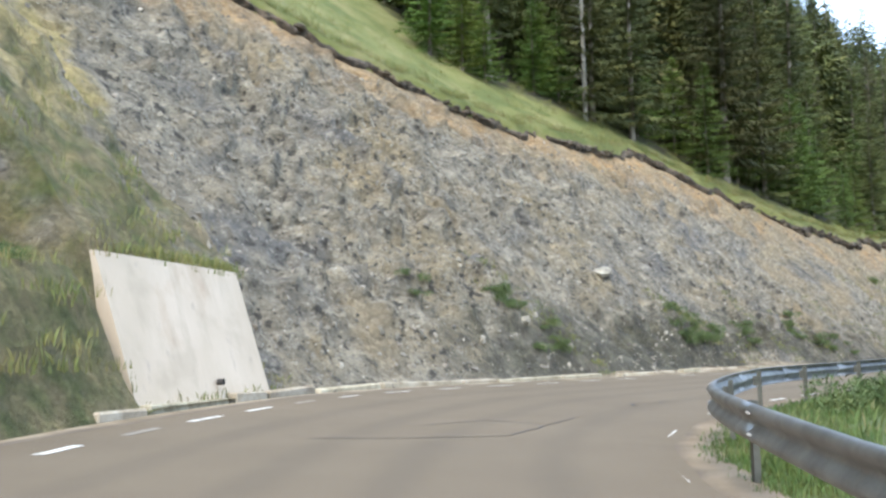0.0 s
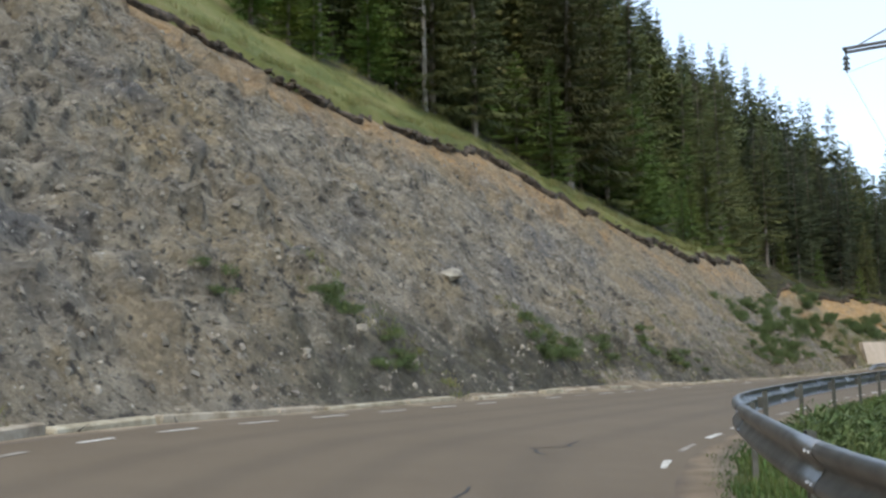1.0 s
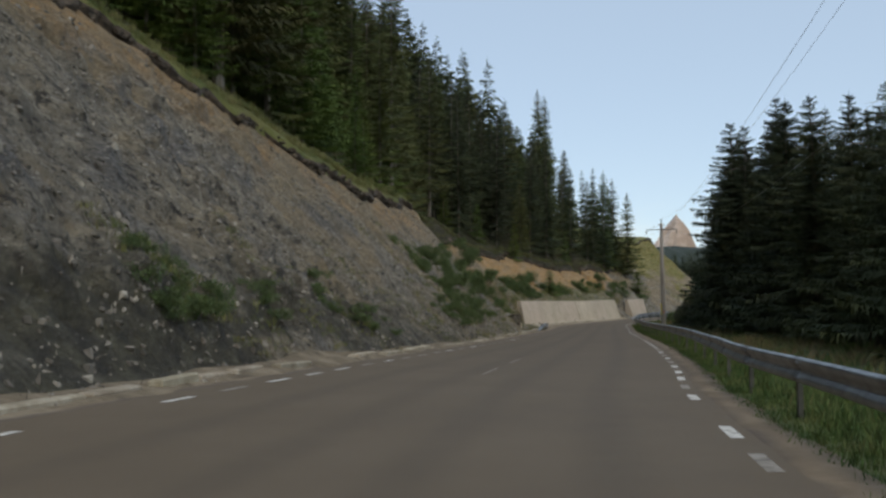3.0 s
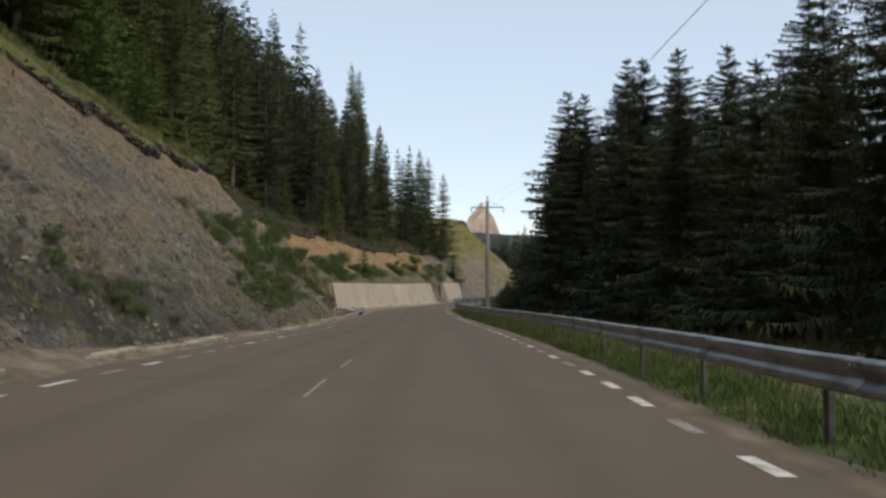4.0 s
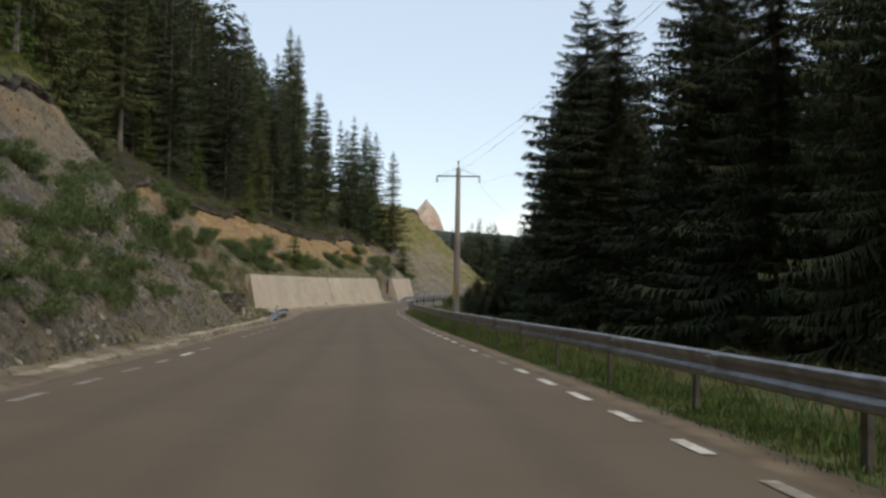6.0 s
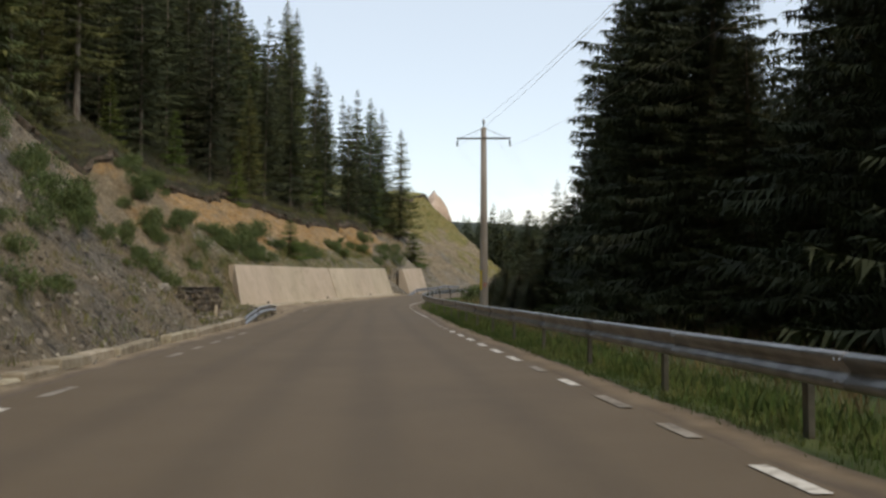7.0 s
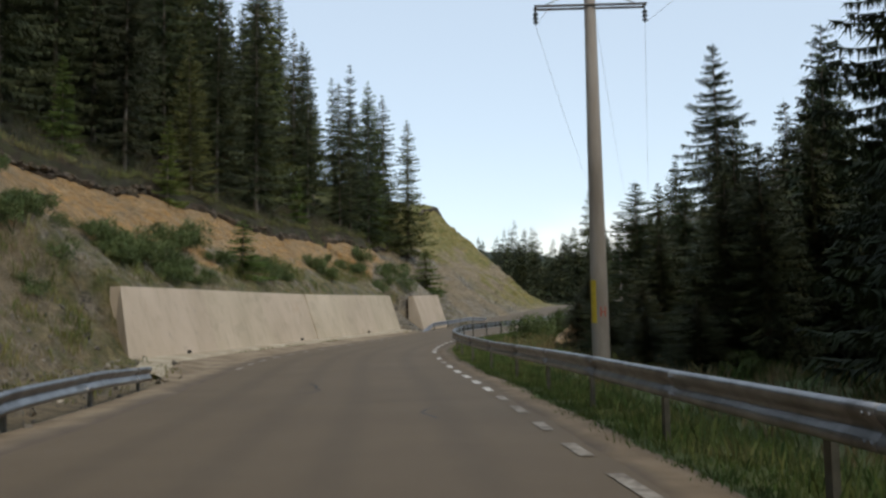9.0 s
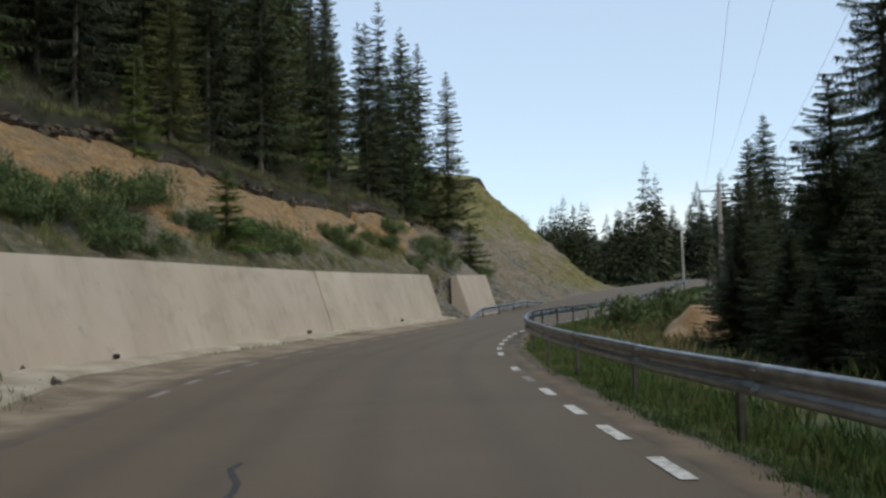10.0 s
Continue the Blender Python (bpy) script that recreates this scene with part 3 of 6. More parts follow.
def relief(s, d):
    """Broken rock standing out of the cut's face, in metres along its normal."""
    a = radians(-32)
    u, v = s * math.cos(a) - d * math.sin(a), s * math.sin(a) + d * math.cos(a)
    r = 0.60 * fbm(u / 4.2, v / 7.0, 4, 21) + 0.24 * fbm(u / 1.2, v / 2.0, 4, 33, True)
    # shallow runnels of loose scree that follow the fall line, with ribs between them
    w = 1.6 * fbm(s / 3.0, d / 2.6, 3, 45)
    r = r + 0.10 * fbm((s + w) / 1.1, d / 3.4, 3, 47, True)
    # small clods and sockets where the rock is broken, hardly any on the scree
    broken = smooth(-0.25, 0.30, fbm(s / 4.5, d / 3.2, 3, 43) + 0.25 * smooth(46, 30, s))
    r = r + (0.14 + 0.42 * broken) * fbm(s / 0.75, d / 0.55, 3, 41)
    clod = fbm(s / 1.5 + 0.4 * w, d / 1.0, 3, 49)
    r = r + 0.24 * broken * smooth(0.10, 0.42, clod)
    # blocks of harder rock that stand out where the face is broken
    hard = smooth(0.0, 0.5, fbm(s / 6.0, d / 5.0, 3, 57) + 0.35 * smooth(34, 26, s))
    block = fbm(u / 1.3 + 0.5 * w, v / 0.8, 3, 51)
    r = r + hard * (0.26 * smooth(-0.1, 0.15, block) + 0.14 * smooth(0.25, 0.42, block) - 0.16)
    # thin flat beds low in the older rock
    low = smooth(44, 34, s) * smooth(23, 27, s) * smooth(6.0, 3.0, d)
    bed = d / 0.42 + 0.5 * fbm(s / 1.8, d / 1.8, 3, 53) + s * 0.12
    r = r + low * 0.08 * (bed - np.floor(bed))
    return r * smooth(0.7, 2.4, d) * np.where((s > 124) & (s < 173), smooth(2.6, 3.8, d), 1.0) * np.where((s > 114) & (s <= 124), smooth(1.4, 3.0, d), 1.0)


# ---- setting: ground, slope, road ----
xs = np.r_[np.linspace(-3500, -160, 14), np.linspace(-120, 320, 60), np.linspace(380, 3800, 16)]
ys = np.r_[np.linspace(-2500, -120, 10), np.linspace(-90, 330, 56), np.linspace(390, 3800, 16)]
gx, gy = np.meshgrid(xs, ys, indexing="ij")
gz = -1.2 + 0.4 * vnoise(gx / 40, gy / 40, 3)
sheet("ground", np.stack([gx, gy, gz], -1), GROUND, kind="structure", label="flat green valley floor reaching the horizon", category="ground", smooth_faces=True)

ss = np.r_[np.arange(-40, 12, 0.6), np.arange(12, 78, 0.18), np.arange(78, 125, 0.34), np.arange(125, 176, 0.28), np.arange(176, 250, 0.7)]
vv = np.r_[np.linspace(0, 0.10, 5), np.linspace(0.115, 1.0, 84)]
S2, V2 = np.meshgrid(ss, vv, indexing="ij")
C2 = crest(S2)
D2 = V2 * C2
Z2 = hill(S2, np.minimum(D2, C2 - 1e-3))
R2 = relief(S2, D2) * (1 - 0.85 * smooth(0.93, 1.0, V2)) * roughness(S2)
P2 = at_left(S2, D2 - 0.62 * R2, Z2 + 0.78 * R2)
veg = np.interp(S2, [10, 14, 19.5, 24], [0.75, 0.7, 0.62, 0.0]) * np.interp(V2, [0.0, 0.5, 0.8], [1.0, 0.9, 0.6])
patch = smooth(0.15, 0.5, fbm(S2 / 5.0, D2 / 2.2, 3, 77)) * np.interp(V2, [0.03, 0.12, 0.40, 0.6], [0.35, 0.8, 0.5, 0.05]) * np.interp(S2, [26, 34, 176], [0, 0.8, 1])
lush = np.interp(S2, [95, 112, 117, 120, 130, 160, 178], [0.0, 0.2, 0.34, 0.60, 0.62, 0.60, 0.2]) * np.interp(V2, [0.0, 0.3, 0.52, 0.66], [1, 1, 0.9, 0.1])
veg = np.maximum(np.maximum(veg, patch), lush)
orange = np.interp(S2, [88, 100, 112, 124, 128, 134, 165, 178, 184], [0, 0.58, 0.68, 0.62, 0.78, 0.80, 0.70, 0.45, 0]) * np.interp(V2 + 0.16 * fbm(S2 / 2.6, D2 / 6, 3, 91), [0.46, 0.62, 0.9], [0.2, 1, 1])
tan_ = np.interp(S2, [30, 56, 75, 95, 110, 122, 130, 136, 176, 184, 200], [0.36, 0.42, 0.50, 0.54, 0.60, 0.60, 0.35, 0.2, 0.34, 0.64, 0.6]) * np.interp(V2, [0.0, 0.1, 0.6, 1.0], [1.15, 0.9, 1.0, 1.1]) * np.where(S2 > 183, np.interp(V2, [0.0, 0.45, 0.75], [0.8, 1.0, 0.3]), 1.0)
dry = np.interp(S2, [184, 190, 197, 203, 230], [0.2, 0.46, 0.78, 0.95, 0.95]) * np.interp(V2, [0.0, 0.5, 1.0], [0.6, 1.0, 1.5]) * (S2 > 182)
damp = np.interp(S2, [26, 30, 48, 58, 72, 84], [0, 0.8, 1.2, 0.95, 0.6, 0]) * smooth(4.6, 1.0, D2 + 0.9 * fbm(S2 / 2.2, D2 / 2.0, 3, 101)) * (1 - smooth(47.5, 49, S2) * (1 - smooth(54, 56, S2)) * smooth(1.6, 1.0, D2))
sand = np.interp(S2, [0, 17, 21.5, 25], [0.75, 0.72, 0.66, 0.0]) * np.interp(V2 + 0.12 * fbm(S2 / 2.5, D2 / 2.5, 3, 103), [0.10, 0.26, 0.5, 0.8, 1.0], [0.1, 0.6, 1.0, 1.0, 0.7])
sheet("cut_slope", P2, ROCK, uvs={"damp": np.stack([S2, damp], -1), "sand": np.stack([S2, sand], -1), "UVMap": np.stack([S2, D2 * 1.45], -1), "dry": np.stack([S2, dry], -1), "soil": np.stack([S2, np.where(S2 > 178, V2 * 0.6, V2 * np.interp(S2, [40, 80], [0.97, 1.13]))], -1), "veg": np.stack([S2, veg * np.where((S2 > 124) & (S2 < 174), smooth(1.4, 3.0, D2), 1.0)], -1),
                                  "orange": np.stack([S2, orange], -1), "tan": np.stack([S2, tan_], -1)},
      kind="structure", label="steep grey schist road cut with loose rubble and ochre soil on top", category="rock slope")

# The dark torn humus edge, then the grass slope above it.
ee = np.linspace(0, 1, 6)
S3, E3 = np.meshgrid(ss, ee, indexing="ij")
C3 = crest(S3)
lip = 0.20 + 0.24 * fbm(S3 / 0.8, E3 * 2, 3, 55)
D3 = C3 - lip * np.sin(E3 * math.pi) + 0.12 * E3
Z3 = hill(S3, C3 - 1e-3) - 0.05 + E3 * (0.60 + 0.16 * vnoise(S3 / 0.7, 0 * S3, 61) + 0.22 * vnoise(S3 / 2.9, 0 * S3, 63))
D3[:, -1] = C3[:, -1] + 0.75
Z3[:, -1] = hill(S3[:, -1], C3[:, -1] + 0.75) + 0.02
D3[:, -2] = C3[:, -2] + 0.10
Z3 = np.minimum(Z3, hill(S3, C3 + 1e-3) - 0.05)
Z3[:, -1] -= 0.15
D3[:, 1:4] += 0.10 * fbm(S3[:, 1:4] / 0.35, E3[:, 1:4] * 3, 2, 65)
sheet("turf_edge", at_left(S3, D3, Z3), TURF_EDGE, kind="structure", label="dark torn humus edge with roots along the cut", category="turf edge")

dd = np.r_[0, 0.015, 0.25, 0.6, 1.2, 2, 3, 4.5, 6.5, 9, 12, 16, 21, 27, 34, 42, 52, 64, 80, 100, 125]
sg = np.r_[np.arange(-40, 30, 2.0), np.arange(30, 185, 1.0), np.arange(185, 250, 2.0)]
S4, E4 = np.meshgrid(sg, dd, indexing="ij")
D4 = crest(S4) + 0.06 + E4
Z4 = hill(S4, D4) + 0.10 + 0.5 * fbm(S4 / 7, E4 / 5, 3, 71) * smooth(0.3, 6, E4) - 0.10 * smooth(0.3, 0, E4) - 0.75 * (E4 < 0.01)
Z4 = np.minimum(Z4, np.interp(S4, [178, 192, 206], [200, 17.5, 16.0]) + 0.1 * fbm(S4 / 5, E4 / 5, 2, 4))
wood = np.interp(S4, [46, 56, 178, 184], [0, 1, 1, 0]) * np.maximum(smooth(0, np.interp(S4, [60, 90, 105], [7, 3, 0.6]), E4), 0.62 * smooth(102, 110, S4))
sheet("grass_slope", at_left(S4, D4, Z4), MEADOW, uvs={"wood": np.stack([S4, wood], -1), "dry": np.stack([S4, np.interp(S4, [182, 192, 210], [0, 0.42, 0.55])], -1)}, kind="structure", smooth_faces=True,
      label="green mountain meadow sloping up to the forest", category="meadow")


def surface(s, d):
    """Ground height at a place on the slope above the cut."""
    c = float(crest(s))
    if d >= c:
        e = d - c
        return float(min(hill(s, d) + 0.10 + 0.5 * fbm(s / 7, e / 5, 3, 71) * smooth(0.3, 6, e), np.interp(s, [178, 192, 206], [200, 17.5, 16.0])))
    return float(hill(s, d))


# Road: from the foot of the cut to the outer edge.
i_road = np.arange(0, len(SL), 8)
match = []
for i in i_road:
    rel = CR - CL[i]
    along = np.abs(rel @ TL[i]) + 1000 * (np.hypot(*rel.T) > 13)
    match.append(int(np.argmin(along)))
match = np.maximum.accumulate(np.array(match))
uu = np.linspace(0, 1, 41)
A = np.c_[CL[i_road], road_z(SL[i_road])]
B = np.c_[CR[match] - NR[match] * 0.35, Z_RIGHT[match]]
for edge in (A, B):
    for _ in range(12):
        edge[1:-1] = 0.25 * edge[:-2] + 0.5 * edge[1:-1] + 0.25 * edge[2:]
ROADP = A[:, None] * (1 - uu[None, :, None]) + B[:, None] * uu[None, :, None]
ROADP[..., 2] += 0.03 * np.sin(uu * math.pi)[None]
wear = np.exp(-(((uu * 8 - 2.3) / 0.35) ** 2)) + np.exp(-(((uu * 8 - 3.7) / 0.35) ** 2)) + np.exp(-(((uu * 8 - 4.9) / 0.35) ** 2)) + np.exp(-(((uu * 8 - 6.4) / 0.35) ** 2))
wear = np.broadcast_to(wear[None], ROADP.shape[:2])
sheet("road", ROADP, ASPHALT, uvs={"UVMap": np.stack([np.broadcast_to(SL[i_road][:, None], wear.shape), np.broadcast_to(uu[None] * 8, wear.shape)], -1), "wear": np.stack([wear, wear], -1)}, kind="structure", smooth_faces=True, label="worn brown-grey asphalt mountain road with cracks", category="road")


def road_at(s, u, lift=0.0):
    """A place on the asphalt: s along the cut's foot, u metres from it towards the outer edge."""
    k = np.clip(np.searchsorted(SL[i_road], s), 1, len(i_road) - 1)
    f = (s - SL[i_road][k - 1]) / (SL[i_road][k] - SL[i_road][k - 1])
    a, b = A[k - 1] * (1 - f) + A[k] * f, B[k - 1] * (1 - f) + B[k] * f
    w = np.linalg.norm(b - a)
    p = a + (b - a) * u / w
    return Vector((p[0], p[1], p[2] + 0.03 * math.sin(math.pi * min(max(u / w, 0), 1)) + lift))


sd_ = np.arange(8, 170, 0.25)
ud_ = np.linspace(-0.05, 1, 5)
wd_ = np.interp(sd_, [8, 40, 60, 90, 100, 120, 135, 165], [0.25, 0.3, 0.45, 0.5, 0.85, 0.9, 0.75, 0.4]) + 0.16 * fbm(sd_ / 3.4, 0 * sd_, 2, 131)
DUSTP = np.array([[road_at(a, float(w * u), 0.012 + 0.012 * float(1 - max(u, 0)) - (0.013 if u > 0.9 else 0)) for u in ud_] for a, w in zip(sd_, wd_)])
edge_d = np.broadcast_to(ud_[None], DUSTP.shape[:2])
sheet("dust_strip", DUSTP, DUST, uvs={"edge": np.stack([edge_d, edge_d], -1)}, kind="structure", smooth_faces=True, label="beige dust and grit swept along the road's edge", category="shoulder")
er = np.linspace(0.12, 0.86, 7)
rr = np.arange(0, SR[-1], 0.4)
R5, E5 = np.meshgrid(rr, er, indexing="ij")
E5 = E5 + np.linspace(0.5, 1, 7)[None] * 0.16 * fbm(R5 / 1.7, 0 * R5, 3, 81)
drop = np.array([-0.008, 0.010, 0.014, 0.012, 0.006, -0.01, -0.05])[None]
sheet("shoulder", at_right(R5, E5, drop + 0.006 * fbm(R5 / 1.3, E5 / 1.3, 2, 83)), SHOULDER, uvs={"edge": np.stack([R5, np.broadcast_to(np.linspace(1, 0, 7)[None], R5.shape)], -1)}, kind="structure", smooth_faces=True,
      label="dusty gravel shoulder beside the asphalt", category="shoulder")
ev = np.r_[0.55, 0.9, 1.1, 1.5, 2.0, 2.6, 3.4, 4.6, 6.5, 9, 12, 16, 21, 27]
R6, E6 = np.meshgrid(np.arange(0, SR[-1], 1.0), ev, indexing="ij")
Z6 = -0.03 - 0.12 * smooth(1.0, 3.0, E6) + 0.22 * fbm(R6 / 4, E6 / 3, 3, 85) * smooth(1.2, 5, E6) - 0.9 * smooth(18, 27, E6)
sheet("verge", at_right(R6, E6, Z6), VERGE, kind="structure", smooth_faces=True, label="grassy verge between the road and the forest", category="verge")


def verge_z(r, e):
    return float(-0.03 - 0.12 * smooth(1.0, 3.0, e) + 0.22 * fbm(r / 4, e / 3, 3, 85) * smooth(1.2, 5, e) - 0.9 * smooth(18, 27, e))


# ---- spruces ----
rng = random.Random(11)


def spruce_crown(height, radius, whorls, per, segs, low, seed, droop=0.28, gap=0.06, fine=1):
    """Drooping whorls of branches, each a spine with side sprays; returns places and triangles."""
    g = random.Random(seed)
    V, F = [], []
    for w in range(whorls):
        f = (w + g.uniform(-0.5, 0.5)) / whorls
        f = min(max(f, 0), 0.985)
        hf = f**0.74
        h = height * (low + (1 - low) * hf)
        lean = 1 - hf
        reach = radius * (lean ** (0.70 if segs == 2 else 0.75)) * (0.86 + 0.14 * math.sin(f * 9 + seed)) + 0.12
        n = max(3, round(per * (0.55 + 0.45 * lean)))
        a0 = g.uniform(0, 6.28)
        for b in range(n):
            if g.random() < gap:
                continue
            a = a0 + 6.283 * b / n + g.uniform(-0.35, 0.35)
            L = reach * g.uniform(0.62, 1.16)
            dx, dy = math.cos(a), math.sin(a)
            dr = droop * g.uniform(0.6, 1.5) * (0.35 + 0.9 * lean) - 0.5 * max(0.0, 1 - 3.5 * lean)
            tip_up = 0.12 * g.uniform(0.2, 1.4)
            hh = h + g.uniform(-0.5, 0.5) * height * (1 - low) / whorls
            side = Vector((-dy, dx, 0))
            pts = []
            for k in range(segs + 1):
                t = k / segs
                pts.append(Vector((dx * L * t, dy * L * t, hh + L * (-dr * t + (dr * 0.35 + tip_up) * t * t * t))))
            for k in range(segs):
                p, q = pts[k], pts[k + 1]
                for j in range(fine):
                    t = (k + (j + 0.5) / fine) / segs
                    wdt = L * (0.52 if segs == 2 else 0.40 if fine == 1 else 0.40 if fine == 2 else 0.26 if fine in (3, 4) else 0.17) * (1 - 0.66 * t) * g.uniform(0.7, 1.3) + 0.09
                    b0, b1 = p.lerp(q, j / fine), p.lerp(q, (j + 0.85) / fine)
                    for sgn in (1, -1):
                        out = p.lerp(q, (j + 1.0) / fine + g.uniform(0.1, 0.7)) + side * sgn * wdt * g.uniform(0.55, 1.1) + Vector((0, 0, -wdt * g.uniform(0.15, 1.15)))
                        i = len(V)
                        V += [b0, b1, out]
                        F.append((i, i + 1, i + 2))
                for _ in range(2 if fine > 1 else 1):
                    f0 = g.uniform(0.0, 0.6)
                    h0, h1 = p.lerp(q, f0), p.lerp(q, f0 + (0.34 if fine > 1 else 0.7))
                    i = len(V)
                    V += [h0, h1, h0.lerp(h1, g.uniform(0.2, 1.2)) + side * g.uniform(-0.25, 0.25) * wdt + Vector((0, 0, -(0.14 + (0.09 if fine < 3 else 0.05) * L) * g.uniform(0.4, 1.4)))]
                    F.append((i, i + 1, i + 2))
            i = len(V)
            e, d = pts[-1], (pts[-1] - pts[-2])
            V += [pts[-2] + side * L * 0.05, pts[-2] - side * L * 0.05, e + d * 0.35]
            F.append((i, i + 1, i + 2))
    i = len(V)
    V += [Vector((0.05, 0, height * 0.95)), Vector((-0.04, 0.05, height * 0.95)), Vector((0, 0, height * 1.015))]
    F.append((i, i + 1, i + 2))
    return V, F


def trunk_mesh(height, r, sides=8, seed=0, bare=0):
    g = random.Random(seed)
    V, F = [], []
    levels = [(-0.4, 1.35), (0.0, 1.2), (0.04, 1.0), (0.3, 0.75), (0.6, 0.45), (0.9, 0.14), (0.99, 0.03)]
    bend = (g.uniform(-0.1, 0.1), g.uniform(-0.1, 0.1))
    for f, k in levels:
        z = f if f < 0 else f * height
        for j in range(sides):
            a = 6.283 * j / sides
            V.append((math.cos(a) * r * k + bend[0] * max(f, 0), math.sin(a) * r * k + bend[1] * max(f, 0), z))
    for n in range(len(levels) - 1):
        for j in range(sides):
            F.append((n * sides + j, n * sides + (j + 1) % sides, (n + 1) * sides + (j + 1) % sides, (n + 1) * sides + j))
    for _ in range(bare):
        a, z = g.uniform(0, 6.283), height * g.uniform(0.05, 0.9)
        L = g.uniform(0.4, 1.5)
        d = Vector((math.cos(a), math.sin(a), g.uniform(-0.35, 0.1)))
        p = Vector((0, 0, z))
        s = Vector((-d.y, d.x, 0)) * 0.02
        i = len(V)
        V += [p + s, p - s, p + Vector((0, 0, 0.04)), p + d * L]
        F += [(i, i + 1, i + 3), (i + 1, i + 2, i + 3), (i + 2, i, i + 3)]
    return V, F


def spruce_kind(height, radius, r, whorls, per, segs, low, seed, needles, label, bare=8, droop=0.28, gap=0.06, group="forest spruces", fine=1):
    ob = empty("spruce_tree", Matrix(), label, "tree", group)
    V, F = trunk_mesh(height, r, 8, seed, bare)
    link_mesh("trunk", V, F, BARK, ob)
    V, F = spruce_crown(height, radius, whorls, per, segs, low, seed, droop, gap, fine)
    link_mesh("crown", V, F, needles, ob)
    return ob


SLOPE_LABEL = "tall dark green spruce on the mountainside"
DARK_LABEL = "dense dark spruce beside the guard rail"
slope_kinds = [spruce_kind(18.5, 3.7, 0.20, 50, 9, 5, 0.04, 1, NEEDLE, SLOPE_LABEL, fine=5), spruce_kind(21.0, 4.1, 0.23, 54, 9, 5, 0.06, 2, NEEDLE, SLOPE_LABEL, fine=5),
               spruce_kind(16.5, 3.5, 0.18, 48, 9, 5, 0.03, 3, NEEDLE, SLOPE_LABEL, fine=5), spruce_kind(19.0, 3.2, 0.21, 46, 8, 5, 0.17, 4, NEEDLE, "spruce with a bare lower trunk at the forest edge", 34, gap=0.12, fine=5)]
plain_kinds = [spruce_kind(18.5, 3.7, 0.20, 40, 9, 4, 0.04, 21, NEEDLE, SLOPE_LABEL), spruce_kind(20.5, 4.0, 0.22, 42, 9, 4, 0.06, 22, NEEDLE, SLOPE_LABEL)]
near_kinds = [spruce_kind(18.5, 3.6, 0.20, 44, 8, 6, 0.05, 14, NEEDLE, SLOPE_LABEL, 30, fine=5), spruce_kind(16.5, 3.2, 0.18, 40, 8, 6, 0.16, 15, NEEDLE, "spruce with a bare lower trunk at the forest edge", 40, gap=0.12, fine=5),
              spruce_kind(13.5, 2.9, 0.15, 36, 8, 6, 0.06, 16, NEEDLE, SLOPE_LABEL, 24, fine=5)]
deep_kinds = [spruce_kind(17.5, 3.4, 0.14, 46, 8, 6, 0.05, 24, SHADED_NEEDLE, "dark spruce at the forest edge above the wall", 34, fine=5), spruce_kind(15.5, 3.0, 0.12, 42, 8, 6, 0.09, 25, SHADED_NEEDLE, "dark spruce at the forest edge above the wall", 44, gap=0.10, fine=5)]
young_kinds = [spruce_kind(9.0, 2.1, 0.12, 28, 10, 5, 0.03, 6, YOUNG, "young bright green spruce above the road cut", 0, fine=5), spruce_kind(6.5, 1.7, 0.09, 24, 10, 5, 0.03, 7, YOUNG, "young bright green spruce above the road cut", 0, fine=5)]
RG = "roadside spruces"
dark_kinds = [spruce_kind(11.6, 3.3, 0.17, 42, 10, 8, 0.15, 8, SHADED_NEEDLE, DARK_LABEL, 40, 0.30, 0.05, RG, 5), spruce_kind(12.8, 3.6, 0.19, 46, 10, 8, 0.13, 9, SHADED_NEEDLE, DARK_LABEL, 40, 0.34, 0.05, RG, 5),
              spruce_kind(10.6, 3.0, 0.15, 40, 10, 8, 0.17, 10, SHADED_NEEDLE, DARK_LABEL, 50, 0.30, 0.06, RG, 5)]
back_kinds = [spruce_kind(15.6, 3.0, 0.19, 40, 9, 5, 0.08, 12, SHADED_NEEDLE, "tall spruce with an open top in the roadside stand", 40, 0.30, 0.10, RG, 3), spruce_kind(14.0, 2.9, 0.18, 38, 9, 5, 0.05, 13, SHADED_NEEDLE, "tall dark spruce in the roadside stand", 30, 0.30, 0.08, RG, 3)]
shade_kinds = [spruce_kind(15.6, 3.2, 0.19, 40, 9, 5, 0.08, 17, SHADED_NEEDLE, "tall dark spruce in the roadside stand", 20, 0.30, 0.08, RG), spruce_kind(14.0, 3.0, 0.18, 38, 9, 5, 0.05, 18, SHADED_NEEDLE, "tall dark spruce in the roadside stand", 20, 0.30, 0.08, RG)]
used = set()


def plant(kind, x, y, z, scale=1.0, wide=1.0):
    m = Matrix.LocRotScale((x, y, z - 0.1), Euler((rng.uniform(-0.02, 0.02), rng.uniform(-0.02, 0.02), rng.uniform(0, 6.28))), None)
    ob = kind
    if kind.name in used:
        ob = copy_thing(kind, m)
    used.add(kind.name)
    ob.matrix_basis = m
    ob.scale = (scale * wide, scale * wide, scale)
    return ob


def edge_of_wood(s):
    return crest_line(s) + np.interp(s, [48, 56, 64, 82, 95, 103, 112, 140, 181], [5.6, 3.4, 2.3, 1.5, 1.1, 0.8, 0.6, 0.5, 0.7])


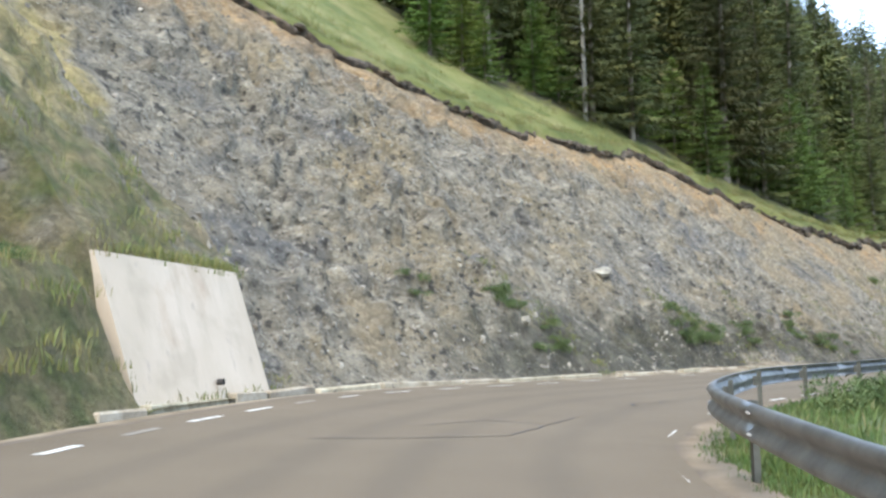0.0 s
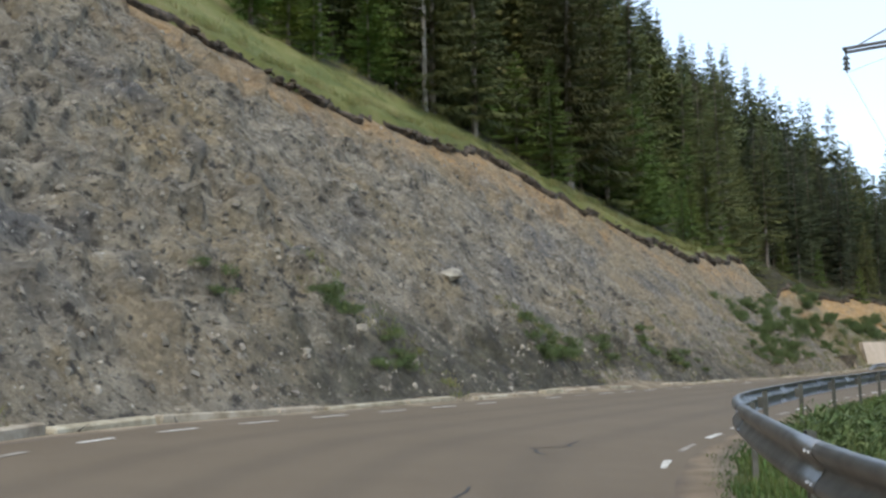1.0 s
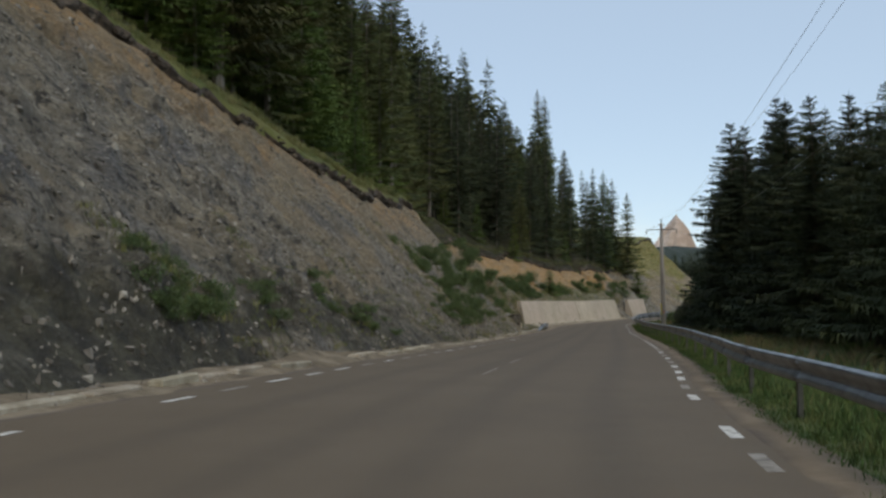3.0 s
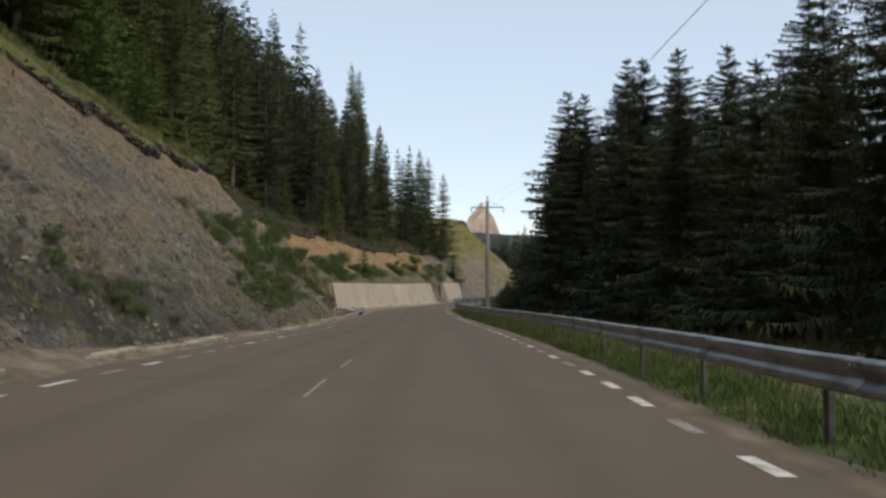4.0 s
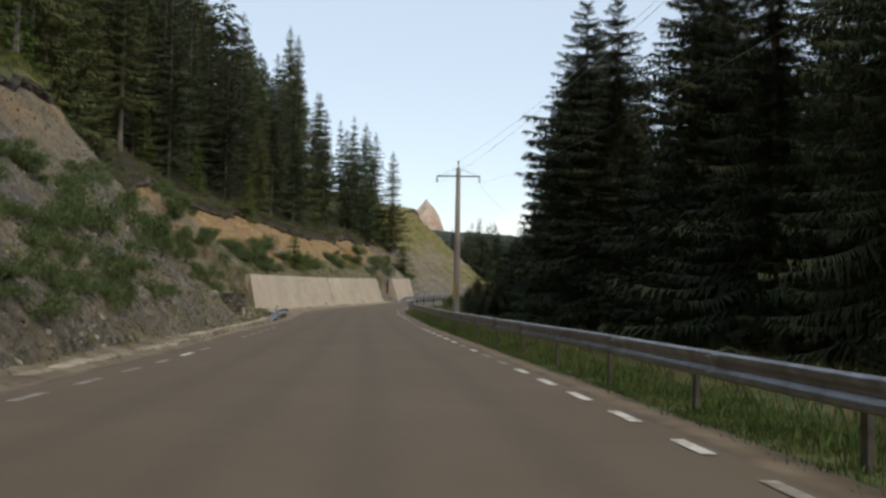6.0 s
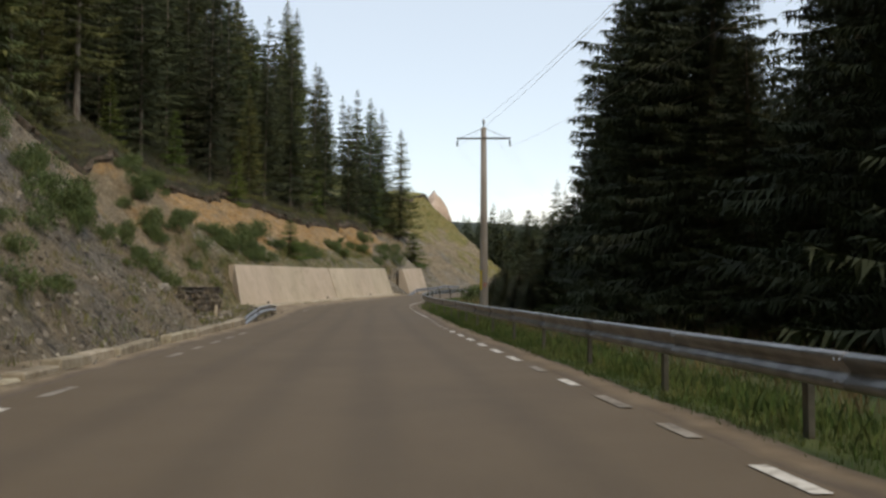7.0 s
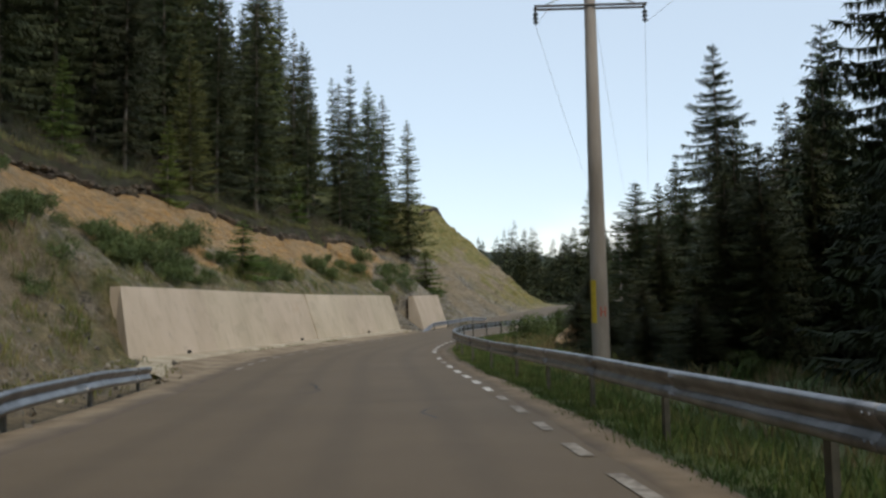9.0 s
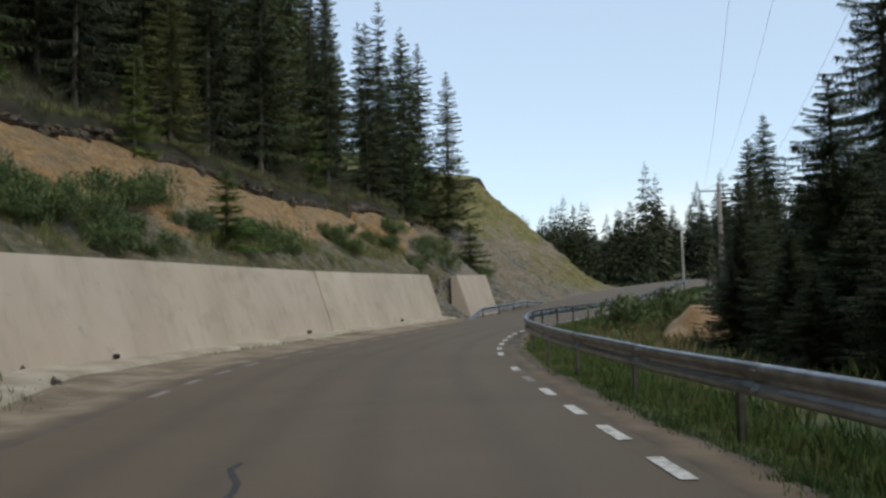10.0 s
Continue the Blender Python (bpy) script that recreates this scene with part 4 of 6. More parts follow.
# Front rows on the slope, tree by tree.
planted = []
for s0 in np.arange(51, 182, 3.6):
    for row in range(4):
        s = s0 + rng.uniform(-1.2, 1.2) + (1.5 if row % 2 else 0)
        d = float(edge_of_wood(s)) + 0.6 + row * 3.3 + rng.uniform(-1.0, 1.0)
        if s > 181 or s < 51 + 0.25 * d - 5:
            continue
        z = surface(s, d)
        x, y, _ = at_left(np.array(s), np.array(d))
        bright = (62 < s < 104 and row < 2) or (66 < s < 90 and row == 2)
        if bright and rng.random() < (0.72 if s > 74 else 0.45):
            plant(rng.choice(young_kinds), x, y, z, rng.uniform(0.75, 1.35), rng.uniform(0.9, 1.15))
        elif row == 0 and rng.random() < 0.25:
            plant(rng.choice(young_kinds + [slope_kinds[2]]), x, y, z, rng.uniform(0.55, 0.8))
        else:
            plant(rng.choice(deep_kinds if s > 124 and rng.random() < 0.65 else near_kinds if s > 90 and row < 2 else slope_kinds if row < 2 else plain_kinds), x, y, z, rng.uniform(0.82, 1.12) * float(np.interp(s, [124, 128, 156, 166], [1.08, 1.0, 1.0, 0.82])), rng.uniform(0.85, 1.1))
        planted.append((x, y))
for s, d, k in ((48.6, 17.4, 0.8), (49.6, 16.6, 0.62), (47.2, 18.6, 0.9), (54.7, 16.9, 0.85), (56.3, 16.4, 0.7), (71.5, 12.6, 1.0), (73.6, 12.2, 0.95), (75.5, 11.6, 0.8), (77.5, 11.0, 1.05), (80.5, 10.9, 0.9)):
    x, y, _ = at_left(np.array(s), np.array(d))
    plant(young_kinds[0], x, y, surface(s, d), k, 1.15)
# The two slim tips at the end of the spur and the stand above it.
for x, y, z, k, w in ((110.1, 141.9, 8.4, 0.90, 1.05), (111.6, 141.2, 8.2, 0.84, 1.0), (113.3, 139.6, 8.0, 0.72, 1.1), (108.2, 141.5, 8.4, 0.70, 1.1), (112.5, 143.0, 9.0, 0.74, 1.0),
                      (106.5, 140.5, 8.2, 0.8, 1.0), (119.7, 171.3, 27.6, 1.0, 0.9), (122.3, 172.6, 28.0, 0.94, 0.9)):
    plant(slope_kinds[0], x, y, z, k, w)

# The deep wood behind is one mesh.
WV, WF = [], []
g2 = random.Random(5)
protos = [spruce_crown(h, r, 28, 8, 2, 0.07, 40 + k) for k, (h, r) in enumerate(((19, 3.7), (21.5, 4.0), (17, 3.5)))]


def add_wood(x, y, z, k):
    V, F = protos[g2.randrange(3)]
    c, s = math.cos(a := g2.uniform(0, 6.28)), math.sin(a)
    i = len(WV)
    WV.extend((x + k * (v.x * c - v.y * s), y + k * (v.x * s + v.y * c), z + k * v.z) for v in V)
    WF.extend((f[0] + i, f[1] + i, f[2] + i) for f in F)


for s0 in np.arange(50, 186, 4.4):
    for d0 in np.arange(13.5, 74 if s0 > 125 else 105, 4.8):
        s, d = s0 + g2.uniform(-1.8, 1.8), float(edge_of_wood(s0)) + d0 + g2.uniform(-1.7, 1.7)
        if s > 182 or s < 51 + 0.25 * d - 5:
            continue
        x, y, _ = at_left(np.array(s), np.array(d))
        add_wood(x, y, surface(s, d) - 0.2, g2.uniform(0.75, 1.15) * (1.14 if s < 125 else 1.0))
link_mesh("hillside_forest", WV, WF, WOODS, kind="stuff", label="deep spruce forest climbing the mountainside", category="forest")

# A dead, pale snag at the meadow's edge.
snag = empty("dead_tree", pose(10.03, 60.69, surface(57.0, 14.9) - 0.1), "bare grey dead spruce at the forest edge", "dead tree")
V, F = trunk_mesh(19.0, 0.15, 8, 31, 120)
link_mesh("trunk", V, F, PALE_BARK, snag)

# Outer side: a dark row beside the rail, thinner wood beyond the pole.
for r0 in np.arange(84, 147.5, 3.3):
    for row in range(3):
        r = r0 + rng.uniform(-0.8, 0.8)
        e = 8.6 + row * 3.3 + rng.uniform(-0.6, 0.6)
        p = at_right(np.array(r), np.array(e), verge_z(r, e))
        tall = float(np.interp(r, [84, 104, 112, 118, 126, 138, 148], [11.0, 11.4, 12.6, 13.8, 14.6, 15.2, 13.6])) * rng.uniform(0.84, 1.0)
        if 124.8 + 8.0 * row < r < 129.6 + 8.0 * row:
            tall *= 0.64
        if row == 0:
            k = rng.randrange(3)
            kind, h = dark_kinds[k], (11.6, 12.8, 10.6)[k]
        else:
            k = rng.randrange(2)
            kind, h = (back_kinds if row == 1 else shade_kinds)[k], (15.6, 14.0)[k]
        plant(kind, *p, tall / h, rng.uniform(0.95, 1.15) * (1.0 if row else (h / tall) ** 0.4))
for x, y, tall, w in ((61.6, 71.8, 15.8, 1.2), (52.6, 60.5, 14.5, 0.95), (67.0, 76.4, 14.2, 1.15), (59.0, 68.6, 14.8, 1.1), (94.0, 96.5, 15.6, 0.9), (132.0, 121.0, 13.8, 0.95), (124.0, 118.0, 10.6, 1.0), (110.0, 111.4, 8.6, 1.1), (113.5, 112.6, 9.2, 1.0), (117.5, 114.6, 9.4, 1.1)):
    plant(dark_kinds[1], x, y, 3.0 if x > 120 else -0.1, tall / 12.8, w)
for r0 in np.arange(151, 238, 2.4):
    for row, (lo, hi) in enumerate(((4.6, 6.4), (6.5, 9.0), (8.5, 12.0))):
        r = r0 + rng.uniform(-1.3, 1.3)
        e = float(np.interp(r0, [147, 161, 168, 176, 190, 205, 228, 240], [7.2, 7.4, 9.6, 11.6, 12.0, 11.2, 10.0, 9.0])) + row * 3.0 + rng.uniform(-0.7, 1.0)
        p = at_right(np.array(r), np.array(e), verge_z(r, e))
        k = rng.randrange(2)
        tall = rng.uniform(lo, hi)
        kind, full = (dark_kinds[k], (11.6, 12.8)[k]) if row == 0 else (shade_kinds[k], (15.6, 14.0)[k])
        plant(kind, *p, tall / full, rng.uniform(1.0, 1.25) * ((8.0 if row == 0 else 11.0) / tall) ** 0.6)

for r, e, tall in ((151.5, 5.6, 2.2), (153.2, 6.2, 2.8), (155.0, 5.4, 1.9), (157.4, 6.0, 2.6), (159.8, 5.6, 2.1), (162.0, 5.9, 2.9), (164.2, 5.4, 2.3), (166.5, 6.2, 3.0), (161.0, 7.0, 3.4)):
    plant(dark_kinds[2], *at_right(np.array(r), np.array(e), verge_z(r, e)), tall / 10.6, 1.9)

# Far side of the valley road: a stand of spruces and more woods.
WV, WF = [], []
for k in range(300):
    x, y = g2.uniform(168, 262), g2.uniform(150, 240)
    if y < 156 and x < 205:
        continue
    lower = math.atan2(x - 54, y - 78) < 0.96
    add_wood(x, y, 3.2 + 0.02 * (x - 160), g2.uniform(0.56, 0.76) if lower else g2.uniform(0.66, 0.88))
for k in range(60):
    r, e = g2.uniform(84, 260), g2.uniform(20, 40)
    p = at_right(np.array(r), np.array(e), -0.9)
    add_wood(p[0], p[1], p[2], g2.uniform(0.8, 1.05))
link_mesh("far_forest", WV, WF, VALLEY, kind="stuff", label="dark spruce woods across the valley", category="forest")
mound_x, mound_y = np.meshgrid(np.linspace(140, 420, 40), np.linspace(136, 420, 40), indexing="ij")
inside = smooth(0, 22, mound_x - 150) * smooth(0, 12, mound_y - 149)
mound = -0.8 + inside * (4.4 + 0.05 * (mound_x - 160)) + 0.5 * vnoise(mound_x / 9, mound_y / 9, 8)
sheet("far_bank", np.stack([mound_x, mound_y, mound], -1), GROUND, kind="structure", smooth_faces=True, label="wooded bank behind the road's far bend", category="bank")


# ---- guard rails ----
def beam_profile():
    """The two ribs of a steel rail: depth towards the road, height from its middle."""
    return [(0.0, 0.150), (0.03, 0.158), (0.065, 0.148), (0.086, 0.122), (0.088, 0.095), (0.070, 0.062), (0.036, 0.028), (0.018, 0.0),
            (0.036, -0.028), (0.070, -0.062), (0.088, -0.095), (0.086, -0.122), (0.065, -0.148), (0.030, -0.158), (0.0, -0.150)]


def rail(name, places, outs, label, spacing=4.0, sink=()):
    """A rail through places (its top), with its face turned to outs; beams and posts are its parts."""
    ob = empty(name, pose(*places[0][:2], places[0][2] - 0.62), label, "guard rail", "guard rails")
    inv = ob.matrix_world.inverted()
    places, outs = np.array(places), np.array(outs)
    along = np.r_[0, np.cumsum(np.linalg.norm(np.diff(places, axis=0), axis=1))]
    prof = beam_profile()
    k = 0.0
    while k < along[-1] - 0.5:
        end = min(k + spacing, along[-1])
        V, F = [], []
        stops = np.linspace(k, end + (0.18 if end < along[-1] else 0), 7)
        for n, a in enumerate(stops):
            p = np.array([np.interp(a, along, places[:, j]) for j in range(3)])
            o = np.array([np.interp(a, along, outs[:, j]) for j in range(2)])
            o /= np.hypot(*o)
            lap = 0.004 * (int(round(k / spacing)) % 2)
            for back in (0.0, 0.006):
                for dpt, h in prof:
                    V.append(inv @ Vector((p[0] + o[0] * (dpt + lap - back), p[1] + o[1] * (dpt + lap - back), p[2] - 0.155 + h)))
        m = len(prof)
        for n in range(len(stops) - 1):
            a, b = n * 2 * m, (n + 1) * 2 * m
            for j in range(m - 1):
                F.append((a + j, b + j, b + j + 1, a + j + 1))
                F.append((a + m + j, a + m + j + 1, b + m + j + 1, b + m + j))
            F += [(a, a + m, b + m, b), (a + m - 1, b + m - 1, b + 2 * m - 1, a + 2 * m - 1)]
        for j in range(m - 1):
            F.append((j, j + 1, m + j + 1, m + j))
            z = (len(stops) - 1) * 2 * m
            F.append((z + j, z + m + j, z + m + j + 1, z + j + 1))
        beam = link_mesh("beam", V, F, STEEL, ob, smooth_faces=True)
        # bolts at the lap
        for shift, h in ((0.05, 0.09), (0.05, -0.09), (0.14, 0.09), (0.14, -0.09)):
            p = np.array([np.interp(k + shift, along, places[:, j]) for j in range(3)])
            o = np.array([np.interp(k + shift, along, outs[:, j]) for j in range(2)])
            o /= np.hypot(*o)
            bm = bmesh.new()
            bmesh.ops.create_cone(bm, cap_ends=True, segments=8, radius1=0.02, radius2=0.014, depth=0.02, matrix=inv @ pose(p[0] + o[0] * 0.092, p[1] + o[1] * 0.092, p[2] - 0.155 + h, 0, 90, math.degrees(math.atan2(o[1], o[0]))))
            part("bolt", bm, STEEL, beam)
        k = end
    k = 1.0
    while k < along[-1]:
        p = np.array([np.interp(k, along, places[:, j]) for j in range(3)])
        o = np.array([np.interp(k, along, outs[:, j]) for j in range(2)])
        o /= np.hypot(*o)
        bm = bmesh.new()
        yaw = math.degrees(math.atan2(o[1], o[0]))
        top = p[2] - 0.02
        length = 1.35
        base = inv @ pose(p[0] - o[0] * 0.085, p[1] - o[1] * 0.085, top - length / 2, 0, 0, yaw)
        box_bm(bm, (0.006, 0.12, length), base)
        box_bm(bm, (0.055, 0.006, length), base @ pose(-0.03, 0.057, 0))
        box_bm(bm, (0.055, 0.006, length), base @ pose(-0.03, -0.057, 0))
        box_bm(bm, (0.07, 0.09, 0.16), base @ pose(0.04, 0, length / 2 - 0.16), bevel=0.006)
        part("post", bm, OLD_STEEL, ob)
        k += spacing / 2 if spacing > 3 and name != "guard_rail" else spacing
    return ob


r_line = np.arange(26, 236, 0.5)
e_line = np.interp(r_line, [26, 47, 50, 54, 58, 66, 75, 85, 95, 110, 124, 136, 150, 160, 171, 178, 236], [0.3, 0.3, 0.5, 0.76, 0.9, 0.92, 1.0, 0.88, 1.0, 1.0, 1.0, 1.1, 1.08, 0.88, 0.75, 0.6, 0.7])
rail("guard_rail", at_right(r_line, e_line, np.interp(r_line, [47, 56], [0.70, 0.80]) + 0.012 * vnoise(r_line / 6, 0 * r_line, 2)), NR[np.searchsorted(SR, r_line)], "long galvanised steel guard rail along the outer road edge")
sA = np.linspace(101.0, 114.5, 26)
zA = np.interp(sA, [101.0, 103.0, 105.7, 110, 114.5], [-0.05, 0.34, 0.60, 0.62, 0.50])
rail("guard_rail", at_left(sA, np.interp(sA, [101, 105, 114.5], [0.15, 0.0, 0.05]), road_z(sA) + zA), -NL[np.searchsorted(SL, sA)], "short bent steel guard rail at the foot of the cut")
sB = np.linspace(161.0, 182.0, 30)
zB = np.interp(sB, [161, 165, 176, 182], [-0.1, 0.62, 0.62, 0.2])
rail("guard_rail", at_left(sB, np.full(30, 0.1), road_z(sB) + zB), -NL[np.searchsorted(SL, sB)], "short steel guard rail before the far concrete wall")


# ---- retaining walls ----
def retaining_wall(name, a, b, za, zb, height, panels, label, heights=None, flare=0.0):
    """Cast concrete panels between a and b, leaning back into the slope."""
    a, b = Vector((*a, za)), Vector((*b, zb))
    ob = empty(name, Matrix.Translation(a), label, "retaining wall", "retaining walls")
    run = b - a
    side = Vector((-run.y, run.x, 0)).normalized()
    for k in range(panels):
        p, q = run * (k / panels), run * ((k + 1) / panels)
        gap = run.normalized() * 0.012
        p, q = p + gap, q - gap
        bm = bmesh.new()
        n, m = 9, 7
        jog = side * (0.02 * ((k * 7) % 3 - 1))
        rows = []
        for i in range(n):
            f = i / (n - 1)
            base = p.lerp(q, f) + jog
            h = height + (heights[k] * (1 - f) + heights[k + 1] * f if heights else 0)
            col = []
            for j in range(m):
                t = j / (m - 1)
                w = 0.018 * float(fbm((k * 9 + i) / 3.0, j / 3.0, 2, 91))
                toe = run.normalized() * (-flare * (1 - t) * (1 - f)) if k == 0 else Vector((0, 0, 0))
                col.append(toe + base + side * (BATTER * h * t + w) + Vector((0, 0, -0.35 + (h + 0.35) * t)))
            back = [base + side * (BATTER * h + 0.38) + Vector((0, 0, h - 0.01)), base + side * (BATTER * h + 0.38) + Vector((0, 0, -0.35))]
            rows.append([bm.verts.new(c) for c in col + back])
        for i in range(n - 1):
            for j in range(m + 1):
                bm.faces.new((rows[i][j], rows[i + 1][j], rows[i + 1][j + 1], rows[i][j + 1]))
        for col, flip in ((rows[0], False), (rows[-1], True)):
            bm.faces.new(col if not flip else col[::-1])
        bmesh.ops.recalc_face_normals(bm, faces=bm.faces)
        slab = part("panel", bm, CONCRETE, ob)
        # a drain hole low in each panel
        if k % 2 == 0:
            bm = bmesh.new()
            mid = p.lerp(q, 0.55) + side * (BATTER * 0.28 - 0.03) + Vector((0, 0, 0.28))
            yaw = math.atan2(run.y, run.x)
            bmesh.ops.create_cone(bm, cap_ends=False, segments=10, radius1=0.06, radius2=0.06, depth=0.12, matrix=Matrix.Translation(mid) @ Euler((radians(90), 0, yaw)).to_matrix().to_4x4())
            bmesh.ops.create_cone(bm, cap_ends=True, segments=10, radius1=0.055, radius2=0.055, depth=0.02, matrix=Matrix.Translation(mid + side * 0.03) @ Euler((radians(90), 0, yaw)).to_matrix().to_4x4())
            part("drain_pipe", bm, CRACK, slab)
    return ob


retaining_wall("retaining_wall", WALL_A, WALL_B, 0.12, 0.70, WALL_TOP, 6, "long sloping pale concrete retaining wall of cast panels", [0.06, 0.03, -0.02, -0.05, -0.04, 0.0, 0.02], 1.0)
w2a, w2b = at_left(np.array(S_V0), np.array(0.75)), at_left(np.array(S_V1), np.array(0.85))
retaining_wall("retaining_wall", w2a[:2], w2b[:2], 0.72, 0.95, 2.65, 1, "small pale concrete retaining wall standing apart")
w0a, w0b = at_left(np.array(S_U0), np.array(0.22)), at_left(np.array(S_U1), np.array(0.16))
retaining_wall("retaining_wall", w0a[:2], w0b[:2], 0.42, 0.45, 2.5, 1, "single pale concrete retaining panel with dark streaks")

# ---- kerb stones, edge lines, cracks ----
kerb = empty("kerb", pose(*at_left(np.array(10.0), np.array(0.0), 0.3)), "broken line of low concrete kerb stones", "kerb", kind="structure")
kinv = kerb.matrix_world.inverted()
g3 = random.Random(21)
s = 13.2
while s < 117:
    L = g3.choice((1.6, 2.4, 3.2)) if s < 60 or s > 82 else g3.choice((0.7, 1.0, 1.6))
    if 47 < s < 50 or 102 < s < 117:
        s += 1.0
        continue
    tall = g3.uniform(0.12, 0.2) if s < 60 else g3.uniform(0.18, 0.25)
    if 60 < s < 82:
        tall = g3.uniform(0.05, 0.13)
    wide = g3.uniform(0.26, 0.36)
    mid = s + L / 2
    p = at_left(np.array(mid), np.array(wide / 2 + g3.uniform(-0.05, 0.06)), road_z(mid))
    i = min(np.searchsorted(SL, mid), len(SL) - 1)
    yaw = math.degrees(math.atan2(TL[i][1], TL[i][0]))
    bm = bmesh.new()
    box_bm(bm, (L - 0.05, wide, tall + 0.2), kinv @ pose(p[0], p[1], p[2] + (tall - 0.2) / 2, g3.uniform(-3, 3), g3.uniform(-1.2, 1.2), yaw + g3.uniform(-1.5, 1.5)), 0.95, bevel=0.03)
    part("kerb_stone", bm, KERB, kerb)
    s += L + (g3.uniform(0.5, 1.6) if s > 28 and g3.random() < (0.35 if s < 84 else 0.15) else 0.01)


sa = np.arange(117.5, 162.4, 0.45)
foot = np.interp(sa, [116.5, 121, 125.4, 162], [0.95, 1.7, 2.75, 1.5])
wide = np.interp(sa, [116.5, 121, 127, 162], [0.75, 0.95, 1.35, 0.75])
SA, FA = np.meshgrid(sa, np.linspace(0, 1, 6), indexing="ij")
DA = foot[:, None] - wide[:, None] + (wide[:, None] + 0.05) * FA
rise = smooth(116.5, 120, SA)
ZA = road_z(SA) + 0.03 + rise * np.array([-0.06, 0.15, 0.17, 0.19, 0.21, 0.24])[None] + 0.17 * (1 - rise) * smooth(0.0, 0.6, DA) + 0.006 * fbm(SA / 1.5, DA, 2, 17)
sheet("apron", at_left(SA, DA + 0.02 * fbm(SA / 0.8, DA, 2, 18), ZA), APRON, kind="structure", label="dusty concrete gutter at the foot of the wall", category="gutter")
DB = -0.5 + (foot[:, None] - wide[:, None] + 0.56) * FA
sheet("foot_soil", at_left(SA, DB + 0.16 * fbm(SA / 2.1, 0 * SA, 2, 20) * (1 - FA), road_z(SA) + 0.018 + np.interp(SA, [125, 127], [0.115, 0.07]) * smooth(0.1, 0.9, DB) + 0.006 * fbm(SA / 1.1, DB / 0.7, 3, 19) * FA), DUST,
      uvs={"edge": np.stack([SA, 1 - FA * 1.6], -1)}, kind="structure", smooth_faces=True, label="sandy soil between the gutter and the asphalt", category="soil")
gplaces = []
for _ in range(150):
    k = rng.randrange(len(sa))
    if vnoise(np.array(sa[k] / 2.0), np.array(0.0), 171) > 0:
        gplaces.append((*at_left(np.array(sa[k]), np.array(foot[k] - wide[k] + rng.uniform(-0.12, 0.06)), float(road_z(sa[k])) + 0.09), rng.uniform(0.4, 1.1)))
sb = np.arange(27, 85, 0.2)
SB, UB = np.meshgrid(sb, np.linspace(0, 1, 11), indexing="ij")
spill = np.interp(sb, [27, 33, 47, 51, 56, 62, 78, 86, 103], [0.02, 0.05, 0.12, 0.24, 0.06, 0.08, 0.07, 0.02, 0.04])[:, None] * (0.8 + 1.1 * fbm(SB / 1.5, UB * 1.3, 3, 23))
heap = spill * np.sin(np.clip(UB, 0, 1) * math.pi) ** 0.8 - 0.02 * (UB < 0.05)
DS = -0.28 - 0.22 * fbm(sb / 1.9, 0 * sb, 3, 25)[:, None] + 1.45 * UB
sheet("spilled_soil", at_left(SB, DS, road_z(SB) + 0.004 + heap + 0.10 * smooth(0.2, 0.9, DS) + 0.01), DIRT, kind="structure", smooth_faces=True, label="brown soil washed down over the kerb stones", category="soil")


def strip(name, pts, width, mat, parent, lift=0.005):
    """A thin flat band along places on the road."""
    inv = parent.matrix_world.inverted()
    V, F = [], []
    for k, p in enumerate(pts):
        q = (pts[min(k + 1, len(pts) - 1)] - pts[max(k - 1, 0)]).normalized()
        n = Vector((-q.y, q.x, 0)) * width / 2
        up = Vector((0, 0, lift))
        V += [inv @ (p + n + up), inv @ (p - n + up)]
        if k:
            F.append((2 * k - 2, 2 * k - 1, 2 * k + 1, 2 * k))
    return link_mesh(name, V, F, mat, parent)


lines = empty("edge_line", pose(0, 0, 0.05), "worn white dashed edge lines painted on the asphalt", "road marking", kind="structure")
s = 1.2
while s < 150:
    L = 1.15 * g3.uniform(0.8, 1.05)
    if g3.random() > 0.06 and not (80 < s < 86) and not (96 < s < 122):
        strip("dash", [road_at(s - L / 2 + L * f, 0.95, 0.0) for f in (0, 0.33, 0.66, 1)], 0.14, FADED if s > 86 or g3.random() < (0.25 if s < 50 else 0.6) else PAINT, lines)
    s += 2.24
r = 2.05 + 2.24 * 18
while r < 232:
    L = 1.15 * g3.uniform(0.75, 1.05)
    if g3.random() > 0.05:
        pts = [Vector(at_right(np.array(r - L / 2 + L * f), np.array(0.0), 0.012)) for f in (0, 0.33, 0.66, 1)]
        strip("dash", pts, 0.15, FADED if 134 < r < 146 or g3.random() < 0.25 else PAINT, lines)
    r += 2.24
centre = empty("centre_line", pose(0, 0, 0.05), "almost worn-away white centre line", "road marking", kind="structure")
for s in (46.5, 51.6):
    strip("dash", [road_at(s + 2.6 * f, 4.5, 0.0) for f in (0, 0.33, 0.66, 1)], 0.055, FADED, centre)


def crack(points, width=0.03):
    pts = []
    for (s0, u0), (s1, u1) in zip(points, points[1:]):
        n = max(3, int(math.hypot(s1 - s0, u1 - u0) / 0.35))
        pts += [road_at(s0 + (s1 - s0) * k / n + g3.uniform(-0.06, 0.06), u0 + (u1 - u0) * k / n + g3.uniform(-0.06, 0.06)) for k in range(n)]
    return strip("crack", pts, width, CRACK, cracks, 0.004)


